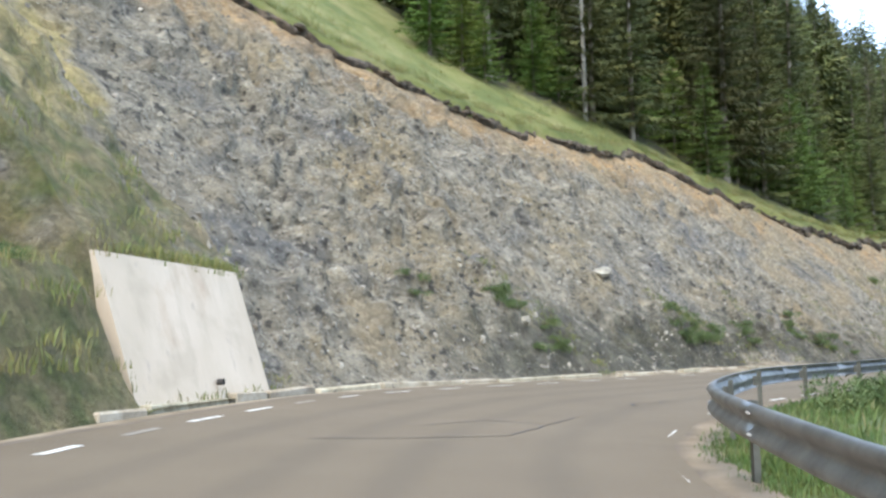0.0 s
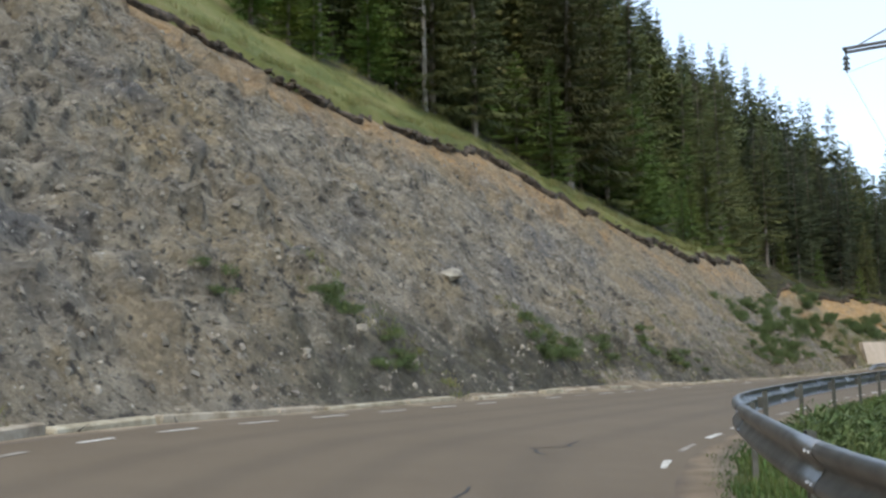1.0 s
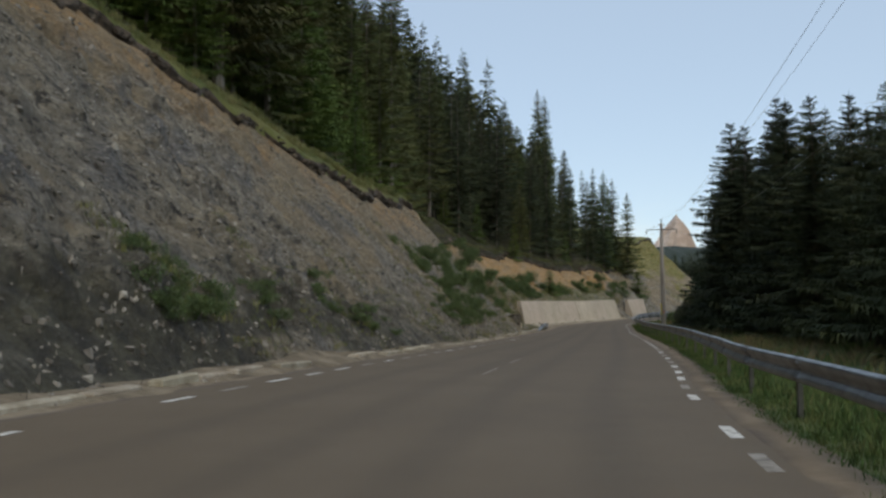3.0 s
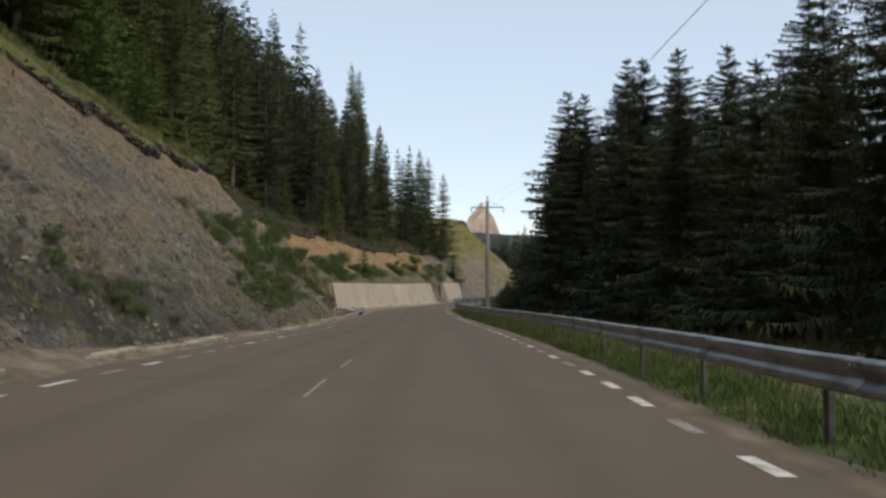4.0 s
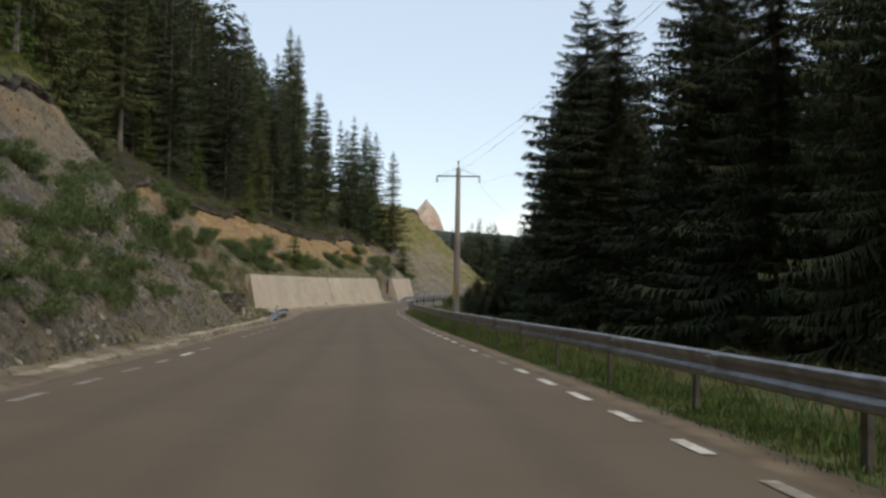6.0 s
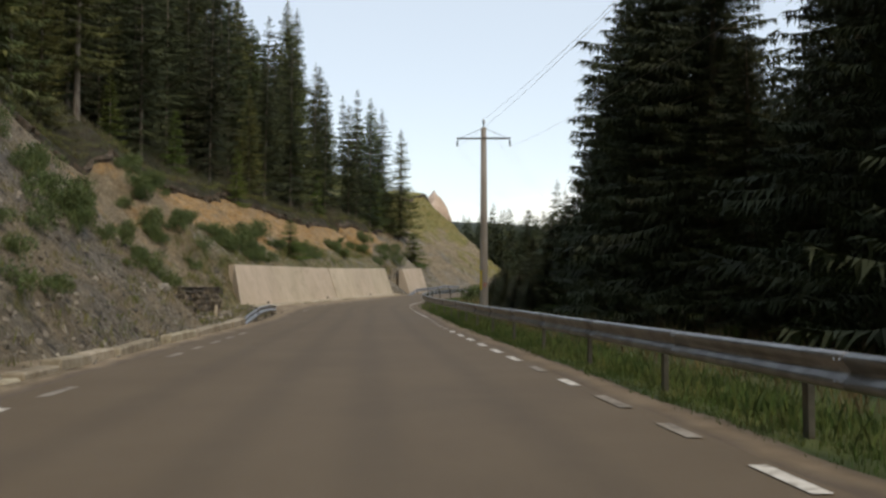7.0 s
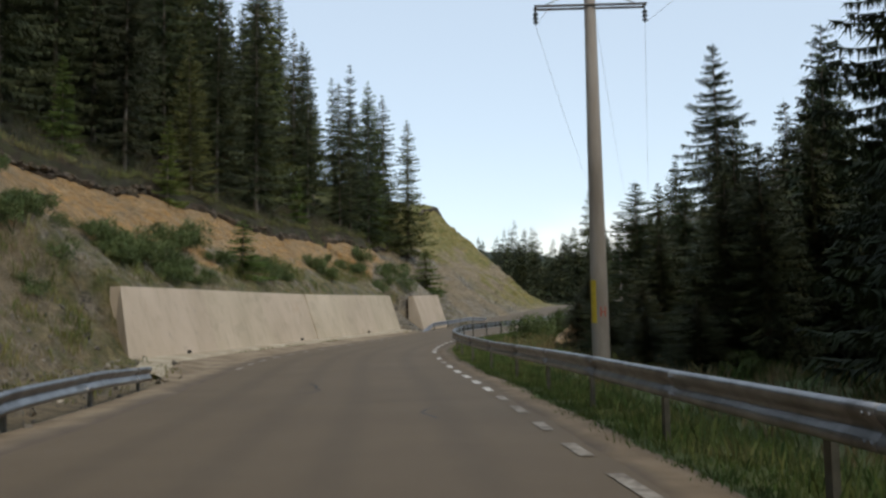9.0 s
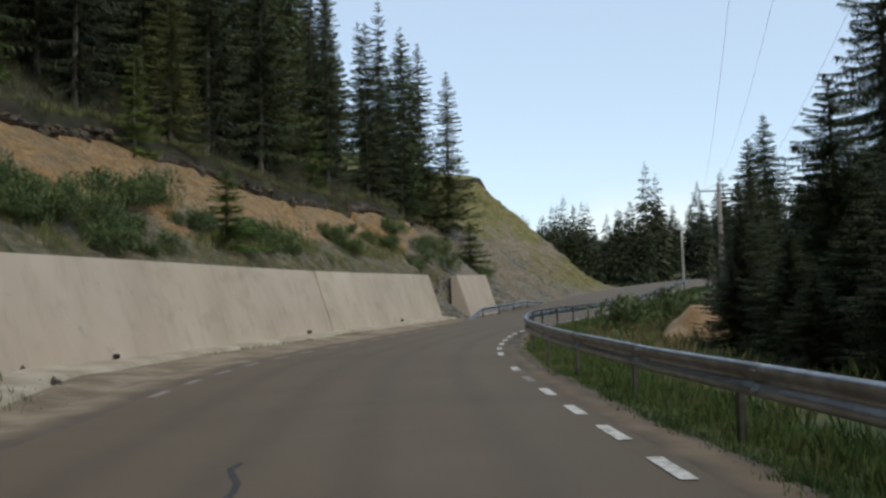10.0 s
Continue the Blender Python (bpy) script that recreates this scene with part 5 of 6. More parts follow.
cracks = empty("road_crack", pose(0, 0, 0.05), "dark sealed cracks and patches in the asphalt", "road crack", kind="structure")
crack([(12.0, 3.2), (12.6, 4.6), (13.4, 5.6), (15.2, 5.9), (17.5, 6.4)], 0.035)
crack([(14.5, 4.2), (16.0, 5.0), (15.2, 6.2)], 0.03)
crack([(22.0, 7.0), (23.5, 6.7), (24.4, 7.1), (26.0, 6.9)], 0.045)
crack([(49.1, 1.6), (49.0, 3.0), (48.9, 4.7), (48.4, 7.4)], 0.03)
crack([(109.0, 2.4), (109.2, 3.6), (109.1, 4.7), (109.3, 5.7), (109.2, 6.8)], 0.035)
crack([(111.3, 3.5), (112.2, 3.8), (112.9, 3.7), (115.0, 3.5)], 0.06)
crack([(106.2, 5.7), (106.9, 5.5), (107.5, 5.6), (107.9, 5.9)], 0.05)
crack([(97.0, 1.5), (96.8, 3.4), (97.1, 5.0), (96.7, 6.8)], 0.02)


# ---- power line ----
def power_pole(x, y, z, height, yaw, label, marked=True):
    ob = empty("power_pole", pose(x, y, z, 0, 0, yaw), label, "power pole", "power poles")
    bm = bmesh.new()
    sides = 12
    levels = [(-0.8, 0.228), (0.0, 0.223), (height * 0.5, 0.182), (height - 0.02, 0.135), (height, 0.12)]
    rows = [[bm.verts.new((math.cos(6.2832 * j / sides) * r, math.sin(6.2832 * j / sides) * r, h)) for j in range(sides)] for h, r in levels]
    for a, b in zip(rows, rows[1:]):
        for j in range(sides):
            bm.faces.new((a[j], a[(j + 1) % sides], b[(j + 1) % sides], b[j]))
    bm.faces.new(rows[-1])
    part("shaft", bm, POLE, ob, smooth_faces=True)
    bm = bmesh.new()
    for zz in (height - 0.62, height - 0.50):
        box_bm(bm, (2.75, 0.06, 0.05), pose(0, 0.13 if zz < height - 0.55 else -0.13, height - 0.56), 1.0, 0.008)
    for sgn in (1, -1):
        box_bm(bm, (0.05, 0.32, 0.05), pose(1.34 * sgn, 0, height - 0.56))
        q = Vector((1.2 * sgn, 0, height - 0.54)) - Vector((0.1 * sgn, 0, height - 0.06))
        box_bm(bm, (q.length, 0.02, 0.02), pose(0.65 * sgn, 0, height - 0.30, 0, math.degrees(math.atan2(0.48, 1.1)) * sgn, 0))
    arm = part("crossarm", bm, IRON, ob)
    for px in (-1.34, 1.34):
        bm = bmesh.new()
        for k in range(3):
            bmesh.ops.create_cone(bm, cap_ends=True, segments=10, radius1=0.075, radius2=0.03, depth=0.07, matrix=pose(px, 0, height - 0.70 - 0.10 * k))
        bmesh.ops.create_cone(bm, cap_ends=True, segments=6, radius1=0.015, radius2=0.015, depth=0.45, matrix=pose(px, 0, height - 0.78))
        part("insulator", bm, GLASS, arm)
    bm = bmesh.new()
    bmesh.ops.create_cone(bm, cap_ends=True, segments=8, radius1=0.03, radius2=0.025, depth=0.3, matrix=pose(0, 0, height + 0.15))
    for k in range(3):
        bmesh.ops.create_cone(bm, cap_ends=True, segments=10, radius1=0.07, radius2=0.035, depth=0.08, matrix=pose(0, 0, height + 0.22 + 0.08 * k))
    part("insulator", bm, GLASS, ob)
    if marked:
        # paint wraps a strip of the shaft's road side
        for title, z0, z1, a0, a1, mat in (("yellow_band", 1.26 - z, 2.28 - z, 1.75, 2.6, YELLOW),):
            V, F = [], []
            for k in range(9):
                a = a0 + (a1 - a0) * k / 8
                V += [(math.cos(a) * 0.2155, math.sin(a) * 0.2155, z0), (math.cos(a) * 0.2075, math.sin(a) * 0.2075, z1)]
                if k:
                    F.append((2 * k - 2, 2 * k, 2 * k + 1, 2 * k - 1))
            turn = radians(MARK_TURN - yaw)
            V = [(v[0] * math.cos(turn) - v[1] * math.sin(turn), v[0] * math.sin(turn) + v[1] * math.cos(turn), v[2]) for v in V]
            link_mesh(title, V, F, mat, ob, "bright yellow painted band")
        bm = bmesh.new()
        for w, h, px in ((0.03, 0.24, -0.05), (0.03, 0.24, 0.05), (0.08, 0.03, 0.0)):
            a = radians(MARK_TURN - yaw) + 3.35 + px / 0.18
            box_bm(bm, (0.012, w, h), pose(math.cos(a) * 0.209, math.sin(a) * 0.209, 1.52 - z, 0, 0, math.degrees(a)))
        part("stencil_bars", bm, RED, ob, "red stencilled mark")
    return ob


MARK_TURN = 45.0
P0, P1, P2P, P3 = (13.5, 24.2, -0.5), (68.38, 86.28, -0.3), (119.6, 118.2, 1.2), (177.5, 157.8, 3.5)
H0, H1, H2, H3 = 8.2, 9.88, 8.6, 8.6
yaws = (-42.0, -47.0, -57.0, -57.0)
for p, h, yw, mk, lb in ((P0, H0, yaws[0], True, "grey concrete power pole with a yellow band"), (P1, H1, yaws[1], True, "grey concrete power pole with yellow band and red stencil"),
                         (P2P, H2, yaws[2], False, "pale concrete power pole before the woods"), (P3, H3, yaws[3], False, "distant concrete power pole before the woods")):
    power_pole(*p, h, yw, lb, mk)


def wire(a, b, sag, r=0.005):
    V, F = [], []
    a, b = Vector(a), Vector(b)
    n = 28
    side = Vector((-(b - a).y, (b - a).x, 0)).normalized()
    for k in range(n + 1):
        t = k / n
        p = a.lerp(b, t) - Vector((0, 0, 4 * sag * t * (1 - t)))
        V += [p + side * r, p - side * r * 0.5 + Vector((0, 0, r * 0.87)), p - side * r * 0.5 - Vector((0, 0, r * 0.87))]
        if k:
            i = 3 * k
            for j in range(3):
                F.append((i - 3 + j, i - 3 + (j + 1) % 3, i + (j + 1) % 3, i + j))
    return link_mesh("power_cable", V, F, CABLE, label="thin sagging overhead power cable", category="cable", group="power cables")


def arm_end(p, h, yaw, side):
    c, s = math.cos(radians(yaw)), math.sin(radians(yaw))
    return (p[0] + 1.34 * side * c, p[1] + 1.34 * side * s, p[2] + h - (1.0 if side else -0.42)) if side else (p[0], p[1], p[2] + h + 0.42)


PM = (15.0, -50.0, -0.5)
chain = ((PM, 8.2, -42.0), (P0, H0, yaws[0]), (P1, H1, yaws[1]), (P2P, H2, yaws[2]), (P3, H3, yaws[3]))
for (pa, ha, ya), (pb, hb, yb) in zip(chain, chain[1:]):
    for side in (-1, 0, 1):
        wire(arm_end(pa, ha, ya, side), arm_end(pb, hb, yb, side), 1.3)


# ---- stone basket, boulders and rubble ----
def pebble(g, size, flat=0.7):
    """A rough stone: a cube with its corners cut at random."""
    V = []
    for sx in (-1, 1):
        for sy in (-1, 1):
            for sz in (-1, 1):
                V.append(Vector((sx * g.uniform(0.55, 1.0), sy * g.uniform(0.55, 1.0), sz * flat * g.uniform(0.5, 1.0))) * size)
    V += [Vector((0, 0, flat * 1.25 * size)), Vector((g.uniform(-0.2, 0.2), 1.2 * size, 0)), Vector((1.2 * size, 0, g.uniform(-0.2, 0.2) * size))]
    F = [(0, 1, 3, 2), (0, 4, 5, 1), (0, 2, 6, 4), (1, 5, 8), (5, 7, 8), (7, 3, 8), (3, 1, 8), (2, 3, 9), (3, 7, 9), (7, 6, 9), (6, 2, 9), (4, 6, 10), (6, 7, 10), (7, 5, 10), (5, 4, 10)]
    return V, F


byaw = 38.6
basket = empty("stone_basket", pose(54.28, 90.53, 0.08, 0, 0, byaw), "dark wire basket filled with broken stones", "gabion")
g4 = random.Random(8)
shapes = []
for k in range(6):
    V, F = pebble(g4, 0.16)
    me = bpy.data.meshes.new("stone")
    me.from_pydata([tuple(v) for v in V], [], F)
    me.materials.append(PIECE)
    shapes.append(me)
for ix in range(19):
    for iz in range(5):
        for iy in (0, 1):
            st = new("stone", shapes[g4.randrange(6)])
            st.parent = basket
            st.matrix_basis = Matrix.LocRotScale(((ix - 9) * 0.25 + g4.uniform(-0.05, 0.05), -0.25 + iy * 0.3 + g4.uniform(-0.04, 0.04), 0.14 + iz * 0.25 + g4.uniform(-0.03, 0.03)),
                                                 Euler((g4.uniform(0, 6), g4.uniform(0, 6), g4.uniform(0, 6))), (g4.uniform(0.8, 1.2),) * 3)
bm = bmesh.new()
for k in range(33):
    box_bm(bm, (0.008, 0.008, 1.26), pose(-2.4 + k * 0.15, -0.46, 0.66))
for k in range(9):
    box_bm(bm, (4.82, 0.008, 0.008), pose(0, -0.465, 0.06 + k * 0.155))
box_bm(bm, (4.82, 0.9, 0.014), pose(0, -0.02, 1.31))
part("wire_mesh", bm, IRON, basket, "dark rusty wire mesh")
stake = empty("marker_post", pose(54.07, 88.57, 0.1, 0, 4, byaw), "short white-topped marker post", "post")
bm = bmesh.new()
box_bm(bm, (0.22, 0.12, 0.7), pose(0, 0, 0.2), 0.8, 0.03)
part("stake", bm, CONCRETE, stake)

BV, BF = [], []


def slope_points(ss_, dd_):
    """Places on the broken face of the cut for many (s, d)."""
    ss_, dd_ = np.asarray(ss_, float), np.asarray(dd_, float)
    rr = relief(ss_, dd_) * roughness(ss_)
    rr = rr * (1 - 0.85 * smooth(0.93, 1.0, dd_ / crest(ss_)))
    return at_left(ss_, dd_ - 0.62 * rr, hill(ss_, dd_) + 0.78 * rr)



def drop_stones(ss_, dd_, sizes, g, lift=0.0):
    for p, size in zip(slope_points(ss_, dd_), sizes):
        V, F = pebble(g, size, g.uniform(0.5, 0.9))
        m = Euler((g.uniform(0, 6), g.uniform(0, 6), g.uniform(0, 6))).to_matrix()
        o = Vector((p[0], p[1], p[2] + lift))
        i = len(BV)
        BV.extend(tuple(m @ v + o) for v in V)
        BF.extend(tuple(n + i for n in f) for f in F)


g5 = random.Random(14)
ps = np.array([g5.uniform(20, 104) for _ in range(12000)])
pd = np.array([g5.random() for _ in range(12000)])
drop_stones(ps, 0.5 + (crest(ps) * 0.96 - 0.5) * pd**1.25, [0.02 + (0.08 if a < 58 else 0.06) * g5.random() ** 5 for a in ps], g5)
ps = np.array([g5.uniform(21, 122) for _ in range(900)])
drop_stones(ps, [g5.uniform(-0.1, 1.4) for _ in ps], [0.015 + 0.06 * g5.random() ** 4 for _ in ps], g5, 0.02)
ps = np.array([g5.uniform(103, 124) for _ in range(650)])
drop_stones(ps, [g5.uniform(1.0, 5.5) for _ in ps], [0.025 + 0.09 * g5.random() ** 4 for _ in ps], g5, 0.02)
link_mesh("rubble", BV, BF, STONE, kind="stuff", label="loose grey stones scattered over the cut slope", category="rubble")

boulder_places = [(41.0, 3.9, 0.30), (39.3, 6.7, 0.20), (33.0, 2.0, 0.18), (58.0, 3.0, 0.2), (74.0, 2.4, 0.2), (98.0, 2.0, 0.3), (107.0, 1.6, 0.3)]
for s, d, size in boulder_places:
    rr = float(relief(np.array(s), np.array(d)))
    x, y, _ = at_left(np.array(s), np.array(d - 0.62 * rr))
    V, F = pebble(g5, size, g5.uniform(0.5, 0.75))
    bm = bmesh.new()
    vs = [bm.verts.new(v) for v in V]
    for f in F:
        bm.faces.new([vs[n] for n in f])
    bmesh.ops.subdivide_edges(bm, edges=bm.edges[:], cuts=1, use_grid_fill=True)
    for v in bm.verts:
        v.co *= 1 + 0.16 * noise.noise(v.co * 3.5 + Vector((s, d, 0)))
    me = bpy.data.meshes.new("boulder")
    bm.to_mesh(me)
    bm.free()
    me.materials.append(STONE)
    ob = tagged(new("boulder", me), "angular pale grey boulder stuck in the slope", "boulder", "boulders on the slope")
    ob.matrix_world = pose(x, y, float(hill(s, d)) + 0.78 * rr - size * 0.15, g5.uniform(0, 40), g5.uniform(0, 40), g5.uniform(0, 360))


# Clods of humus and roots hanging from the torn edge.
BV, BF = [], []
ps = np.array([g5.uniform(22, 178) for _ in range(1900)])
for sv, cv in zip(ps, crest(ps)):
    if vnoise(np.array(sv / 2.6), np.array(0.0), 143) < (0.15 if sv > 110 else -0.1):
        continue
    wide = 0.05 + 0.17 * g5.random() ** 2
    V, F = pebble(g5, wide, g5.uniform(0.4, 0.8))
    x, y, _ = at_left(np.array(sv), np.array(cv + g5.uniform(-0.22, 0.12)))
    z = float(hill(sv, cv - 1e-3)) + g5.uniform(-0.1, 0.36)
    m = Euler((g5.uniform(-0.5, 0.5), g5.uniform(-0.5, 0.5), g5.uniform(0, 6))).to_matrix()
    i = len(BV)
    BV.extend(tuple(m @ v + Vector((x, y, z))) for v in V)
    BF.extend(tuple(n + i for n in f) for f in F)
link_mesh("turf_clods", BV, BF, vary(TURF_EDGE, hue=0.01, value=0.4, island=True), kind="stuff", label="dark clods of humus and roots along the torn edge", category="turf")

# ---- shrubs, weeds and grass ----
def tufts(name, places, mat, label, category, height, blades, spread, width=0.02, seed=3):
    """Many thin blades round each place, joined into one mesh."""
    g = random.Random(seed)
    V, F = [], []
    for x, y, z, k in places:
        for _ in range(blades):
            a, r = g.uniform(0, 6.283), spread * math.sqrt(g.random())
            px, py = x + r * math.cos(a), y + r * math.sin(a)
            h = height * k * g.uniform(0.45, 1.15)
            b = g.uniform(0, 6.283)
            lean = h * g.uniform(0.1, 0.55)
            w = width * g.uniform(0.6, 1.5)
            cx, cy = math.cos(b + 1.57) * w, math.sin(b + 1.57) * w
            i = len(V)
            V += [(px - cx, py - cy, z - 0.05), (px + cx, py + cy, z - 0.05), (px + math.cos(b) * lean * 0.4 + cx * 0.7, py + math.sin(b) * lean * 0.4 + cy * 0.7, z + h * 0.6),
                  (px + math.cos(b) * lean, py + math.sin(b) * lean, z + h)]
            F += [(i, i + 1, i + 2), (i, i + 2, i + 3)]
    return link_mesh(name, V, F, mat, kind="stuff", label=label, category=category)


def shrub_mesh(radius, height, leaves, size, seed):
    """Twigs from one root with small leaves in an uneven cloud."""
    g = random.Random(seed)
    V, F = [], []
    lobes = [(g.uniform(0, 6.28), g.uniform(0.2, 0.75), g.uniform(0.35, 0.8), g.uniform(0.3, 0.55)) for _ in range(7)]
    for _ in range(leaves):
        a, rr, hh, sz = g.choice(lobes)
        d = Vector((g.gauss(0, 1), g.gauss(0, 1), g.gauss(0, 0.8)))
        d = d / max(d.length, 0.1) * sz * g.uniform(0.5, 1.1)
        p = Vector((math.cos(a) * rr * radius + d.x * radius, math.sin(a) * rr * radius + d.y * radius, max(0.03, (hh + d.z * 0.8) * height)))
        u = Vector((d.x + g.gauss(0, 0.5), d.y + g.gauss(0, 0.5), 0.55 + g.gauss(0, 0.35))).normalized() * size * g.uniform(0.9, 2.2)
        v = Vector((g.gauss(0, 1), g.gauss(0, 1), g.gauss(0, 0.6))).normalized() * size * 0.32
        i = len(V)
        V += [p - u, p + v, p + u, p - v]
        F.append((i, i + 1, i + 2, i + 3))
    for a, rr, hh, sz in lobes:
        p, q = Vector((0, 0, -0.1)), Vector((math.cos(a) * rr * radius, math.sin(a) * rr * radius, hh * height))
        i = len(V)
        V += [p + Vector((0.02, 0, 0)), p - Vector((0.02, 0.01, 0)), q]
        F.append((i, i + 1, i + 2))
    return V, F


shrub_data = []
for k in range(5):
    V, F = shrub_mesh(0.9, 0.95, 900, 0.062, 60 + k)
    me = bpy.data.meshes.new("leafy_shrub")
    me.from_pydata([tuple(v) for v in V], [], F)
    me.materials.append(SHRUB)
    shrub_data.append(me)


def shrub(x, y, z, k, label="low leafy green shrub on the slope", tall=1.0, group="slope shrubs"):
    ob = tagged(new("leafy_shrub", shrub_data[rng.randrange(5)]), label, "shrub", group)
    ob.matrix_world = Matrix.LocRotScale((x, y, z - 0.05), Euler((0, 0, rng.uniform(0, 6.28))), (k, k, k * tall))
    return ob


def on_slope(s, d):
    rr = float(relief(np.array(s), np.array(d))) * float(roughness(s))
    x, y, _ = at_left(np.array(s), np.array(d - 0.62 * rr))
    return x, y, float(hill(s, d)) + 0.78 * rr


# patches along the foot of the rock, then the dense growth above the long wall
for s0, s1, d0, d1, n in ((8.5, 14.0, 0.9, 3.4, 16), (28.0, 30.0, 2.6, 3.4, 3), (31.5, 33.2, 1.9, 3.0, 7), (32.8, 34.6, 1.2, 2.0, 8), (43.8, 48.0, 1.5, 3.0, 20), (49.5, 51.2, 1.5, 2.5, 6), (56.0, 58.5, 1.9, 3.2, 10), (58.0, 63.0, 1.2, 2.0, 9),
                          (72.0, 77.0, 1.2, 2.6, 12), (76.5, 84.0, 1.6, 5.4, 62), (84.0, 88.5, 1.4, 4.6, 14), (90.0, 96.5, 3.2, 6.2, 22), (96.0, 101.0, 2.2, 4.2, 14), (109.0, 114.0, 4.0, 6.0, 8),
                          (109.0, 114.0, 3.0, 4.5, 4), (162.0, 176.0, 2.8, 6.4, 16)):
    for _ in range(n):
        s, d = rng.uniform(s0, s1), rng.uniform(d0, d1)
        shrub(*on_slope(s, d), rng.uniform(0.3, 0.65) if s < 84 else rng.uniform(0.4, 0.8) if s < 115 else rng.uniform(0.65, 1.2), tall=rng.uniform(0.6, 1.0) if s < 76 else rng.uniform(0.9, 1.6))
TV, TF = [], []
for s0, s1, d0, d1, n in ((121.5, 126.5, 5.0, 10.4, 60), (126.0, 163.0, 4.0, 5.4, 190), (128.0, 144.0, 5.0, 6.5, 80), (148.0, 161.0, 5.2, 6.6, 34)):
    for _ in range(n):
        s, d = rng.uniform(s0, s1), rng.uniform(d0, d1)
        if abs(s - 139.9) < 1.2 or vnoise(np.array(s / 2.2), np.array(d / 1.1), 161) < (-0.25 if s < 142 else 0.05):
            continue
        x, y, z = on_slope(s, d)
        k, tall, a = rng.uniform(0.35, 1.0), rng.uniform(0.8, 1.5), rng.uniform(0, 6.28)
        me = shrub_data[rng.randrange(5)]
        i = len(TV)
        TV.extend((x + k * (v.co.x * math.cos(a) - v.co.y * math.sin(a)), y + k * (v.co.x * math.sin(a) + v.co.y * math.cos(a)), z - 0.05 + k * tall * v.co.z) for v in me.vertices)
        TF.extend(tuple(n_ + i for n_ in f.vertices) for f in me.polygons)
link_mesh("slope_thicket", TV, TF, SHRUB, kind="stuff", label="dense green thicket growing above the long concrete wall", category="thicket")
for s, d, k in ((139.9, 4.5, 0.46), (180.0, 5.0, 0.60)):
    x, y, z = on_slope(s, d)
    plant(young_kinds[1], x, y, z, k, 2.0)

vplaces = []
for _ in range(11000):
    r = 36 + 200 * rng.random() ** 1.15
    e = 0.66 + 1.7 * rng.random()
    p = at_right(np.array(r), np.array(e), verge_z(r, e))
    vplaces.append((*p, rng.uniform(0.6, 1.3)))
tufts("verge_grass", vplaces, BLADE, "green roadside grass under the guard rail", "grass", 0.085, 18, 0.24, 0.007, 3)
pplaces = []
for _ in range(3600):
    r, e = rng.uniform(46, 215), rng.uniform(1.15, 2.6)
    pplaces.append((*at_right(np.array(r), np.array(e), verge_z(r, e)), rng.uniform(0.5, 1.25)))
tufts("rail_grass", pplaces, BLADE, "knee-high grass round the guard rail posts", "grass", 0.21, 14, 0.28, 0.006, 9)
wplaces = []
for _ in range(2600):
    r, e = rng.uniform(38, 225), rng.uniform(2.5, 8.5)
    p = at_right(np.array(r), np.array(e), verge_z(r, e))
    wplaces.append((*p, rng.uniform(0.6, 1.4)))
tufts("tall_weeds", wplaces[:1850], DRY, "tall dry weeds behind the guard rail", "weeds", 0.34, 12, 0.3, 0.007, 4)
tufts("tall_grass", wplaces[1850:], BLADE, "tall green grass behind the guard rail", "grass", 0.34, 16, 0.35, 0.007, 5)
mplaces = []
for _ in range(4200):
    s = rng.uniform(14, 178)
    e = rng.uniform(0.10, 0.8) if rng.random() < 0.6 else rng.uniform(0.3, 7)
    if s > 104 and (e > 0.5 or rng.random() < 0.5) and rng.random() < 0.8:
        continue
    c = float(crest(s))
    x, y, _ = at_left(np.array(s), np.array(c + e))
    mplaces.append((x, y, surface(s, max(c + e, c + 0.02)) + (0.12 if e < 0.4 else 0.0), rng.uniform(0.6, 1.5)))
tufts("meadow_tufts", mplaces, MEADOW_BLADE, "grass tufts along the edge of the cut", "grass", 0.20, 14, 0.35, 0.009, 6)
uplaces = []
for _ in range(2600):
    s = rng.uniform(104, 180)
    e = 0.15 + 5.0 * rng.random() ** 1.5
    c = float(crest(s))
    x, y, _ = at_left(np.array(s), np.array(c + e))
    uplaces.append((x, y, surface(s, c + e), rng.uniform(0.4, 1.5)))
tufts("forest_undergrowth", uplaces, UNDER, "dark brush and dead twigs on the forest floor", "undergrowth", 0.26, 14, 0.4, 0.010, 8)
tufts("gutter_weeds", gplaces, MEADOW_BLADE, "thin weeds along the gutter's edge", "weeds", 0.09, 12, 0.16, 0.006, 10)
splaces = []
for _ in range(520):
    s = rng.uniform(6, 21.5)
    d = 0.4 + 5.5 * rng.random() ** 2
    splaces.append((*on_slope(s, d), rng.uniform(0.5, 1.2)))
for _ in range(260):
    s = rng.uniform(15.2, 20.2)
    splaces.append((*at_left(np.array(s), np.array(rng.uniform(1.2, 1.8)), 3.0), rng.uniform(0.6, 1.2)))
for a, b, d0, n in ((32, 36.5, 3.0, 90), (44, 50, 2.4, 130), (51, 55, 2.6, 80), (56, 60, 2.2, 60), (62, 70, 3.0, 90)):
    for _ in range(n):
        s = rng.uniform(a, b)
        splaces.append((*on_slope(s, max(0.5, d0 * (b - s) / (b - a) + rng.uniform(0.1, 1.7))), rng.uniform(0.3, 0.9)))
for _ in range(1500):
    s = rng.uniform(70, 178)
    d = rng.uniform(0.5, 6)
    if S_W0 - 2 < s < S_V1 + 1 and d < 4.2:
        continue
    splaces.append((*on_slope(s, d), rng.uniform(0.4, 1.1)))
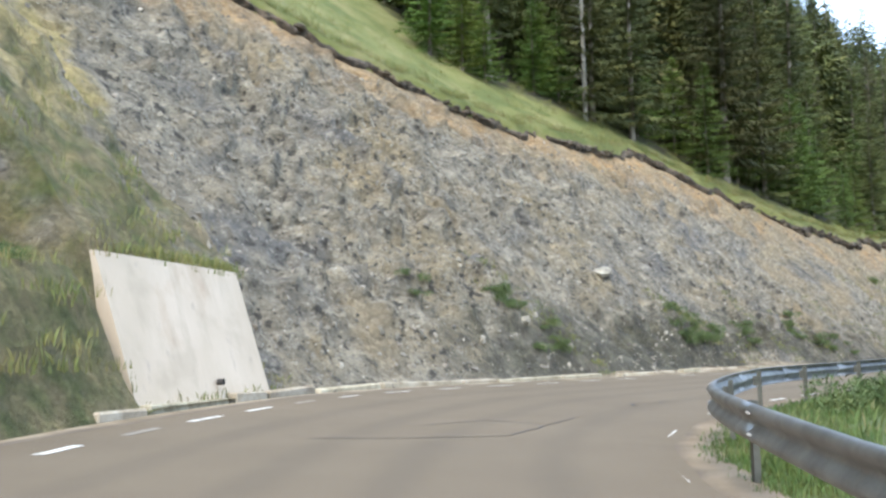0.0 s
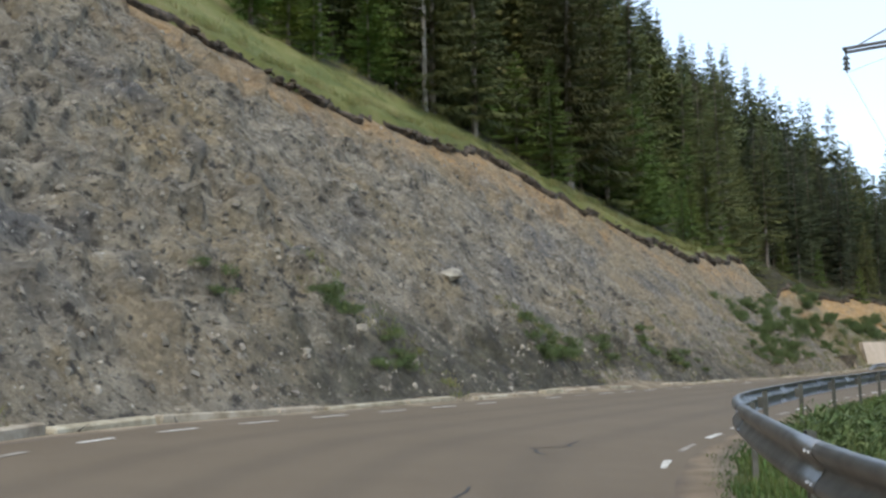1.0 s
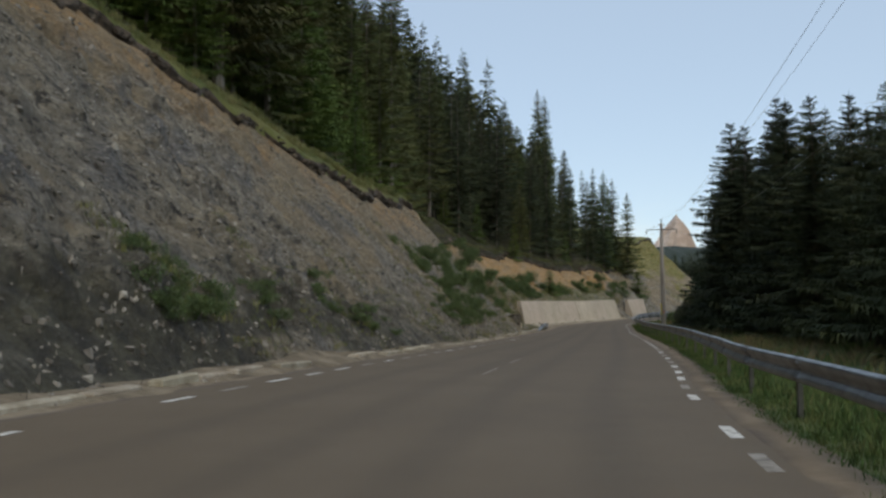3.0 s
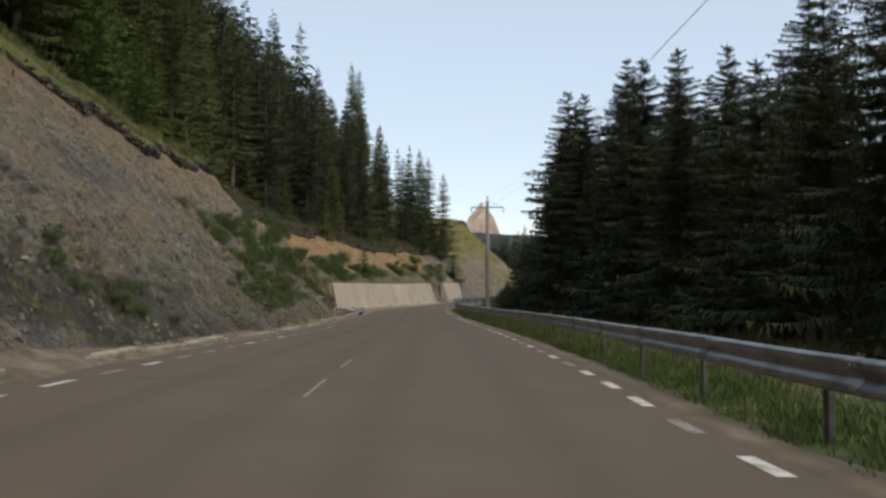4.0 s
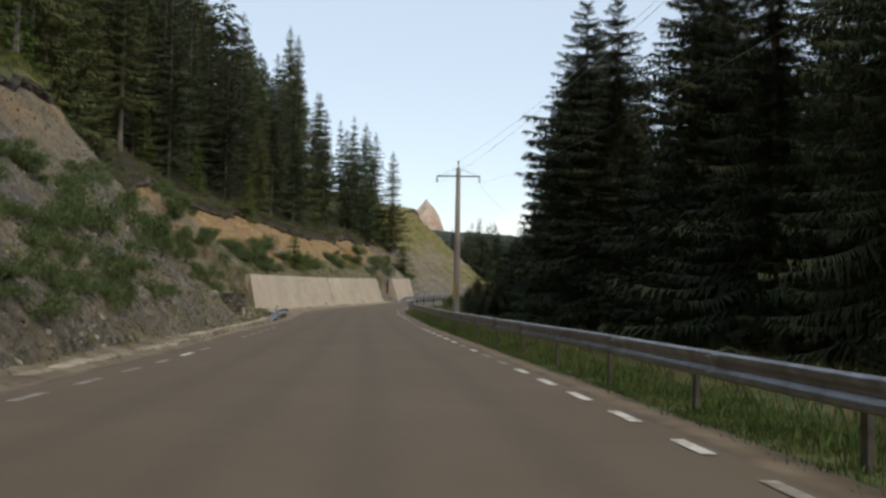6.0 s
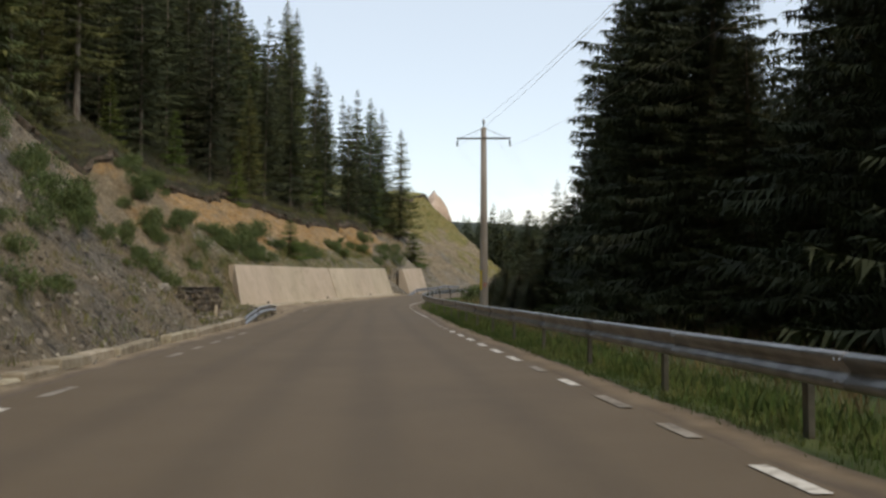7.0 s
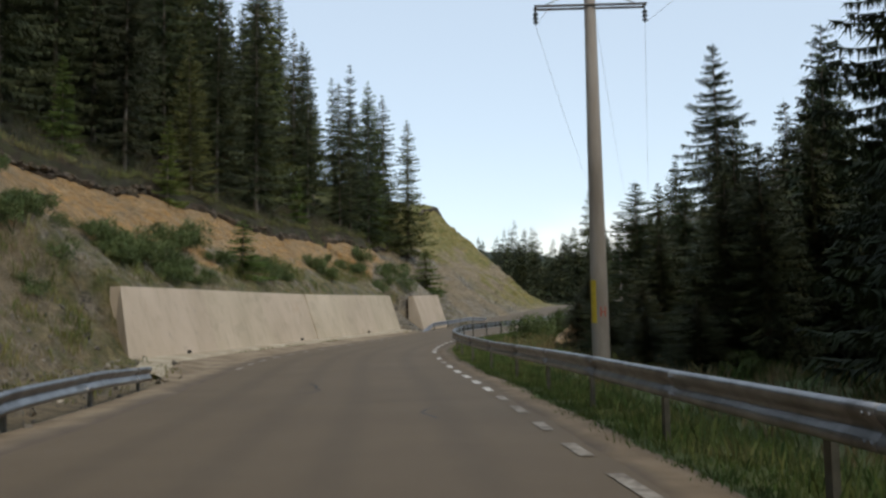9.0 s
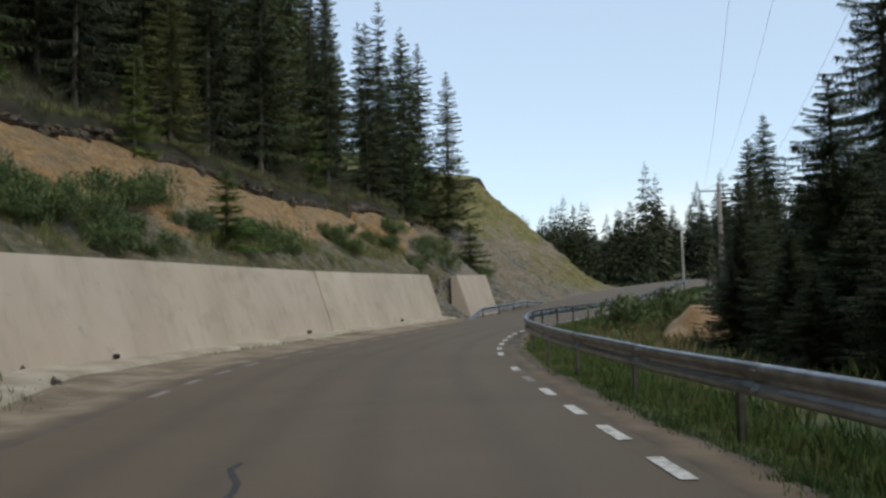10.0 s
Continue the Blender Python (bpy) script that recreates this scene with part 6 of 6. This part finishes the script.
for _ in range(1100):
    s, d = rng.uniform(116.5, 164), rng.uniform(4.1, 7.4)
    if vnoise(np.array(s / 3.0), np.array(d / 1.5), 151) > -0.1 and d < 6.0 + 2.0 * vnoise(np.array(s / 4.0), np.array(3.0), 152):
        splaces.append((*on_slope(s, d), rng.uniform(1.4, 2.6)))
tufts("slope_grass", splaces, MEADOW_BLADE, "thin grass growing on the loose slope", "grass", 0.20, 13, 0.3, 0.008, 7)
for r, e, k, tl in ((61.5, 2.0, 0.8, 1.0), (63.0, 2.6, 0.9, 1.0), (65.0, 2.2, 0.7, 1.0), (68.5, 3.2, 0.8, 0.9), (72.0, 3.0, 0.7, 1.0), (176.0, 4.2, 1.5, 1.0), (178.0, 5.0, 1.7, 1.1), (191.0, 4.2, 1.2, 1.0), (184.0, 4.0, 1.0, 1.0), (195.0, 3.4, 1.0, 1.0), (186.0, 6.5, 1.2, 1.0)):
    p = at_right(np.array(r), np.array(e), verge_z(r, e))
    shrub(*p, k, "round green bush behind the guard rail", tl, "roadside bushes")

for _ in range(7):
    r = rng.uniform(150, 186)
    e = float(np.interp(r, [148, 162, 176, 196], [6.4, 6.6, 8.6, 8.8])) + rng.uniform(-0.9, 1.4)
    shrub(*at_right(np.array(r), np.array(e), verge_z(r, e)), rng.uniform(0.5, 0.9), "dark green bush at the edge of the spruces", rng.uniform(0.8, 1.2), "roadside bushes")

# ---- distance ----
cx, cy = np.meshgrid(np.linspace(-1, 1, 41), np.linspace(-1, 1, 25), indexing="ij")
tower = np.clip(np.floor(7 * np.exp(-((np.abs(cx - 0.05) / 0.24) ** 1.4)) + 0.9 * vnoise(cx * 9, cy * 5, 97)) / 7, 0, 1.1)
shape = (70 * tower + 58 * np.exp(-((cx / 0.46) ** 2)) + 30 * np.exp(-(((cx + 0.55) / 0.2) ** 2))) * np.exp(-((cy / 0.55) ** 2)) + 22 * fbm(cx * 6, cy * 5, 4, 99, True) * (1 - cx**2) * (1 - cy**2) + 45 * (1 - np.abs(cx)) * (1 - np.abs(cy))
px = 1128 + 200 * (cx * 0.70 + cy * 0.71)
py = 1140 + 200 * (-cx * 0.71 + cy * 0.70)
sheet("rock_peak", np.stack([px, py, shape - 14], -1), CRAG, kind="structure", label="distant pale limestone crag in evening sun", category="mountain")
ux, uy = np.meshgrid(np.linspace(-1, 1, 60), np.linspace(-1, 1, 16), indexing="ij")
ridge = (55 - 27 * ux + 6 * fbm(ux * 9, uy * 3, 4, 12) + 3 * np.abs(fbm(ux * 60, uy * 8, 2, 15))) * (1 - uy**2)
rx, ry = 640 + 420 * (ux * 0.72) + 120 * uy * 0.7, 560 - 420 * ux * 0.70 + 120 * uy * 0.7
sheet("wooded_ridge", np.stack([rx, ry, ridge - 4], -1), FAR_WOOD, kind="structure", label="distant dark wooded ridge", category="mountain")

# Orange earth bank beyond the pole.
ox, oy = np.meshgrid(np.linspace(-1, 1, 26), np.linspace(-1, 1, 18), indexing="ij")
oz = 1.5 * np.exp(-(ox**2 + oy**2) * 2.2) + 0.25 * fbm(ox * 4, oy * 4, 3, 19)
EARTH = material("orange_earth", [(0.26, 0.16, 0.08), (0.36, 0.24, 0.13), (0.42, 0.31, 0.2)], scale=1.2, bump=0.8, bump_scale=8, bump_dist=0.1)
ob = sheet("earth_bank", np.stack([86.3 + 1.9 * ox, 99.9 + 1.7 * oy, oz * 1.0 - 0.25], -1), EARTH, label="bare orange earth bank beyond the pole", category="earth bank", smooth_faces=True)
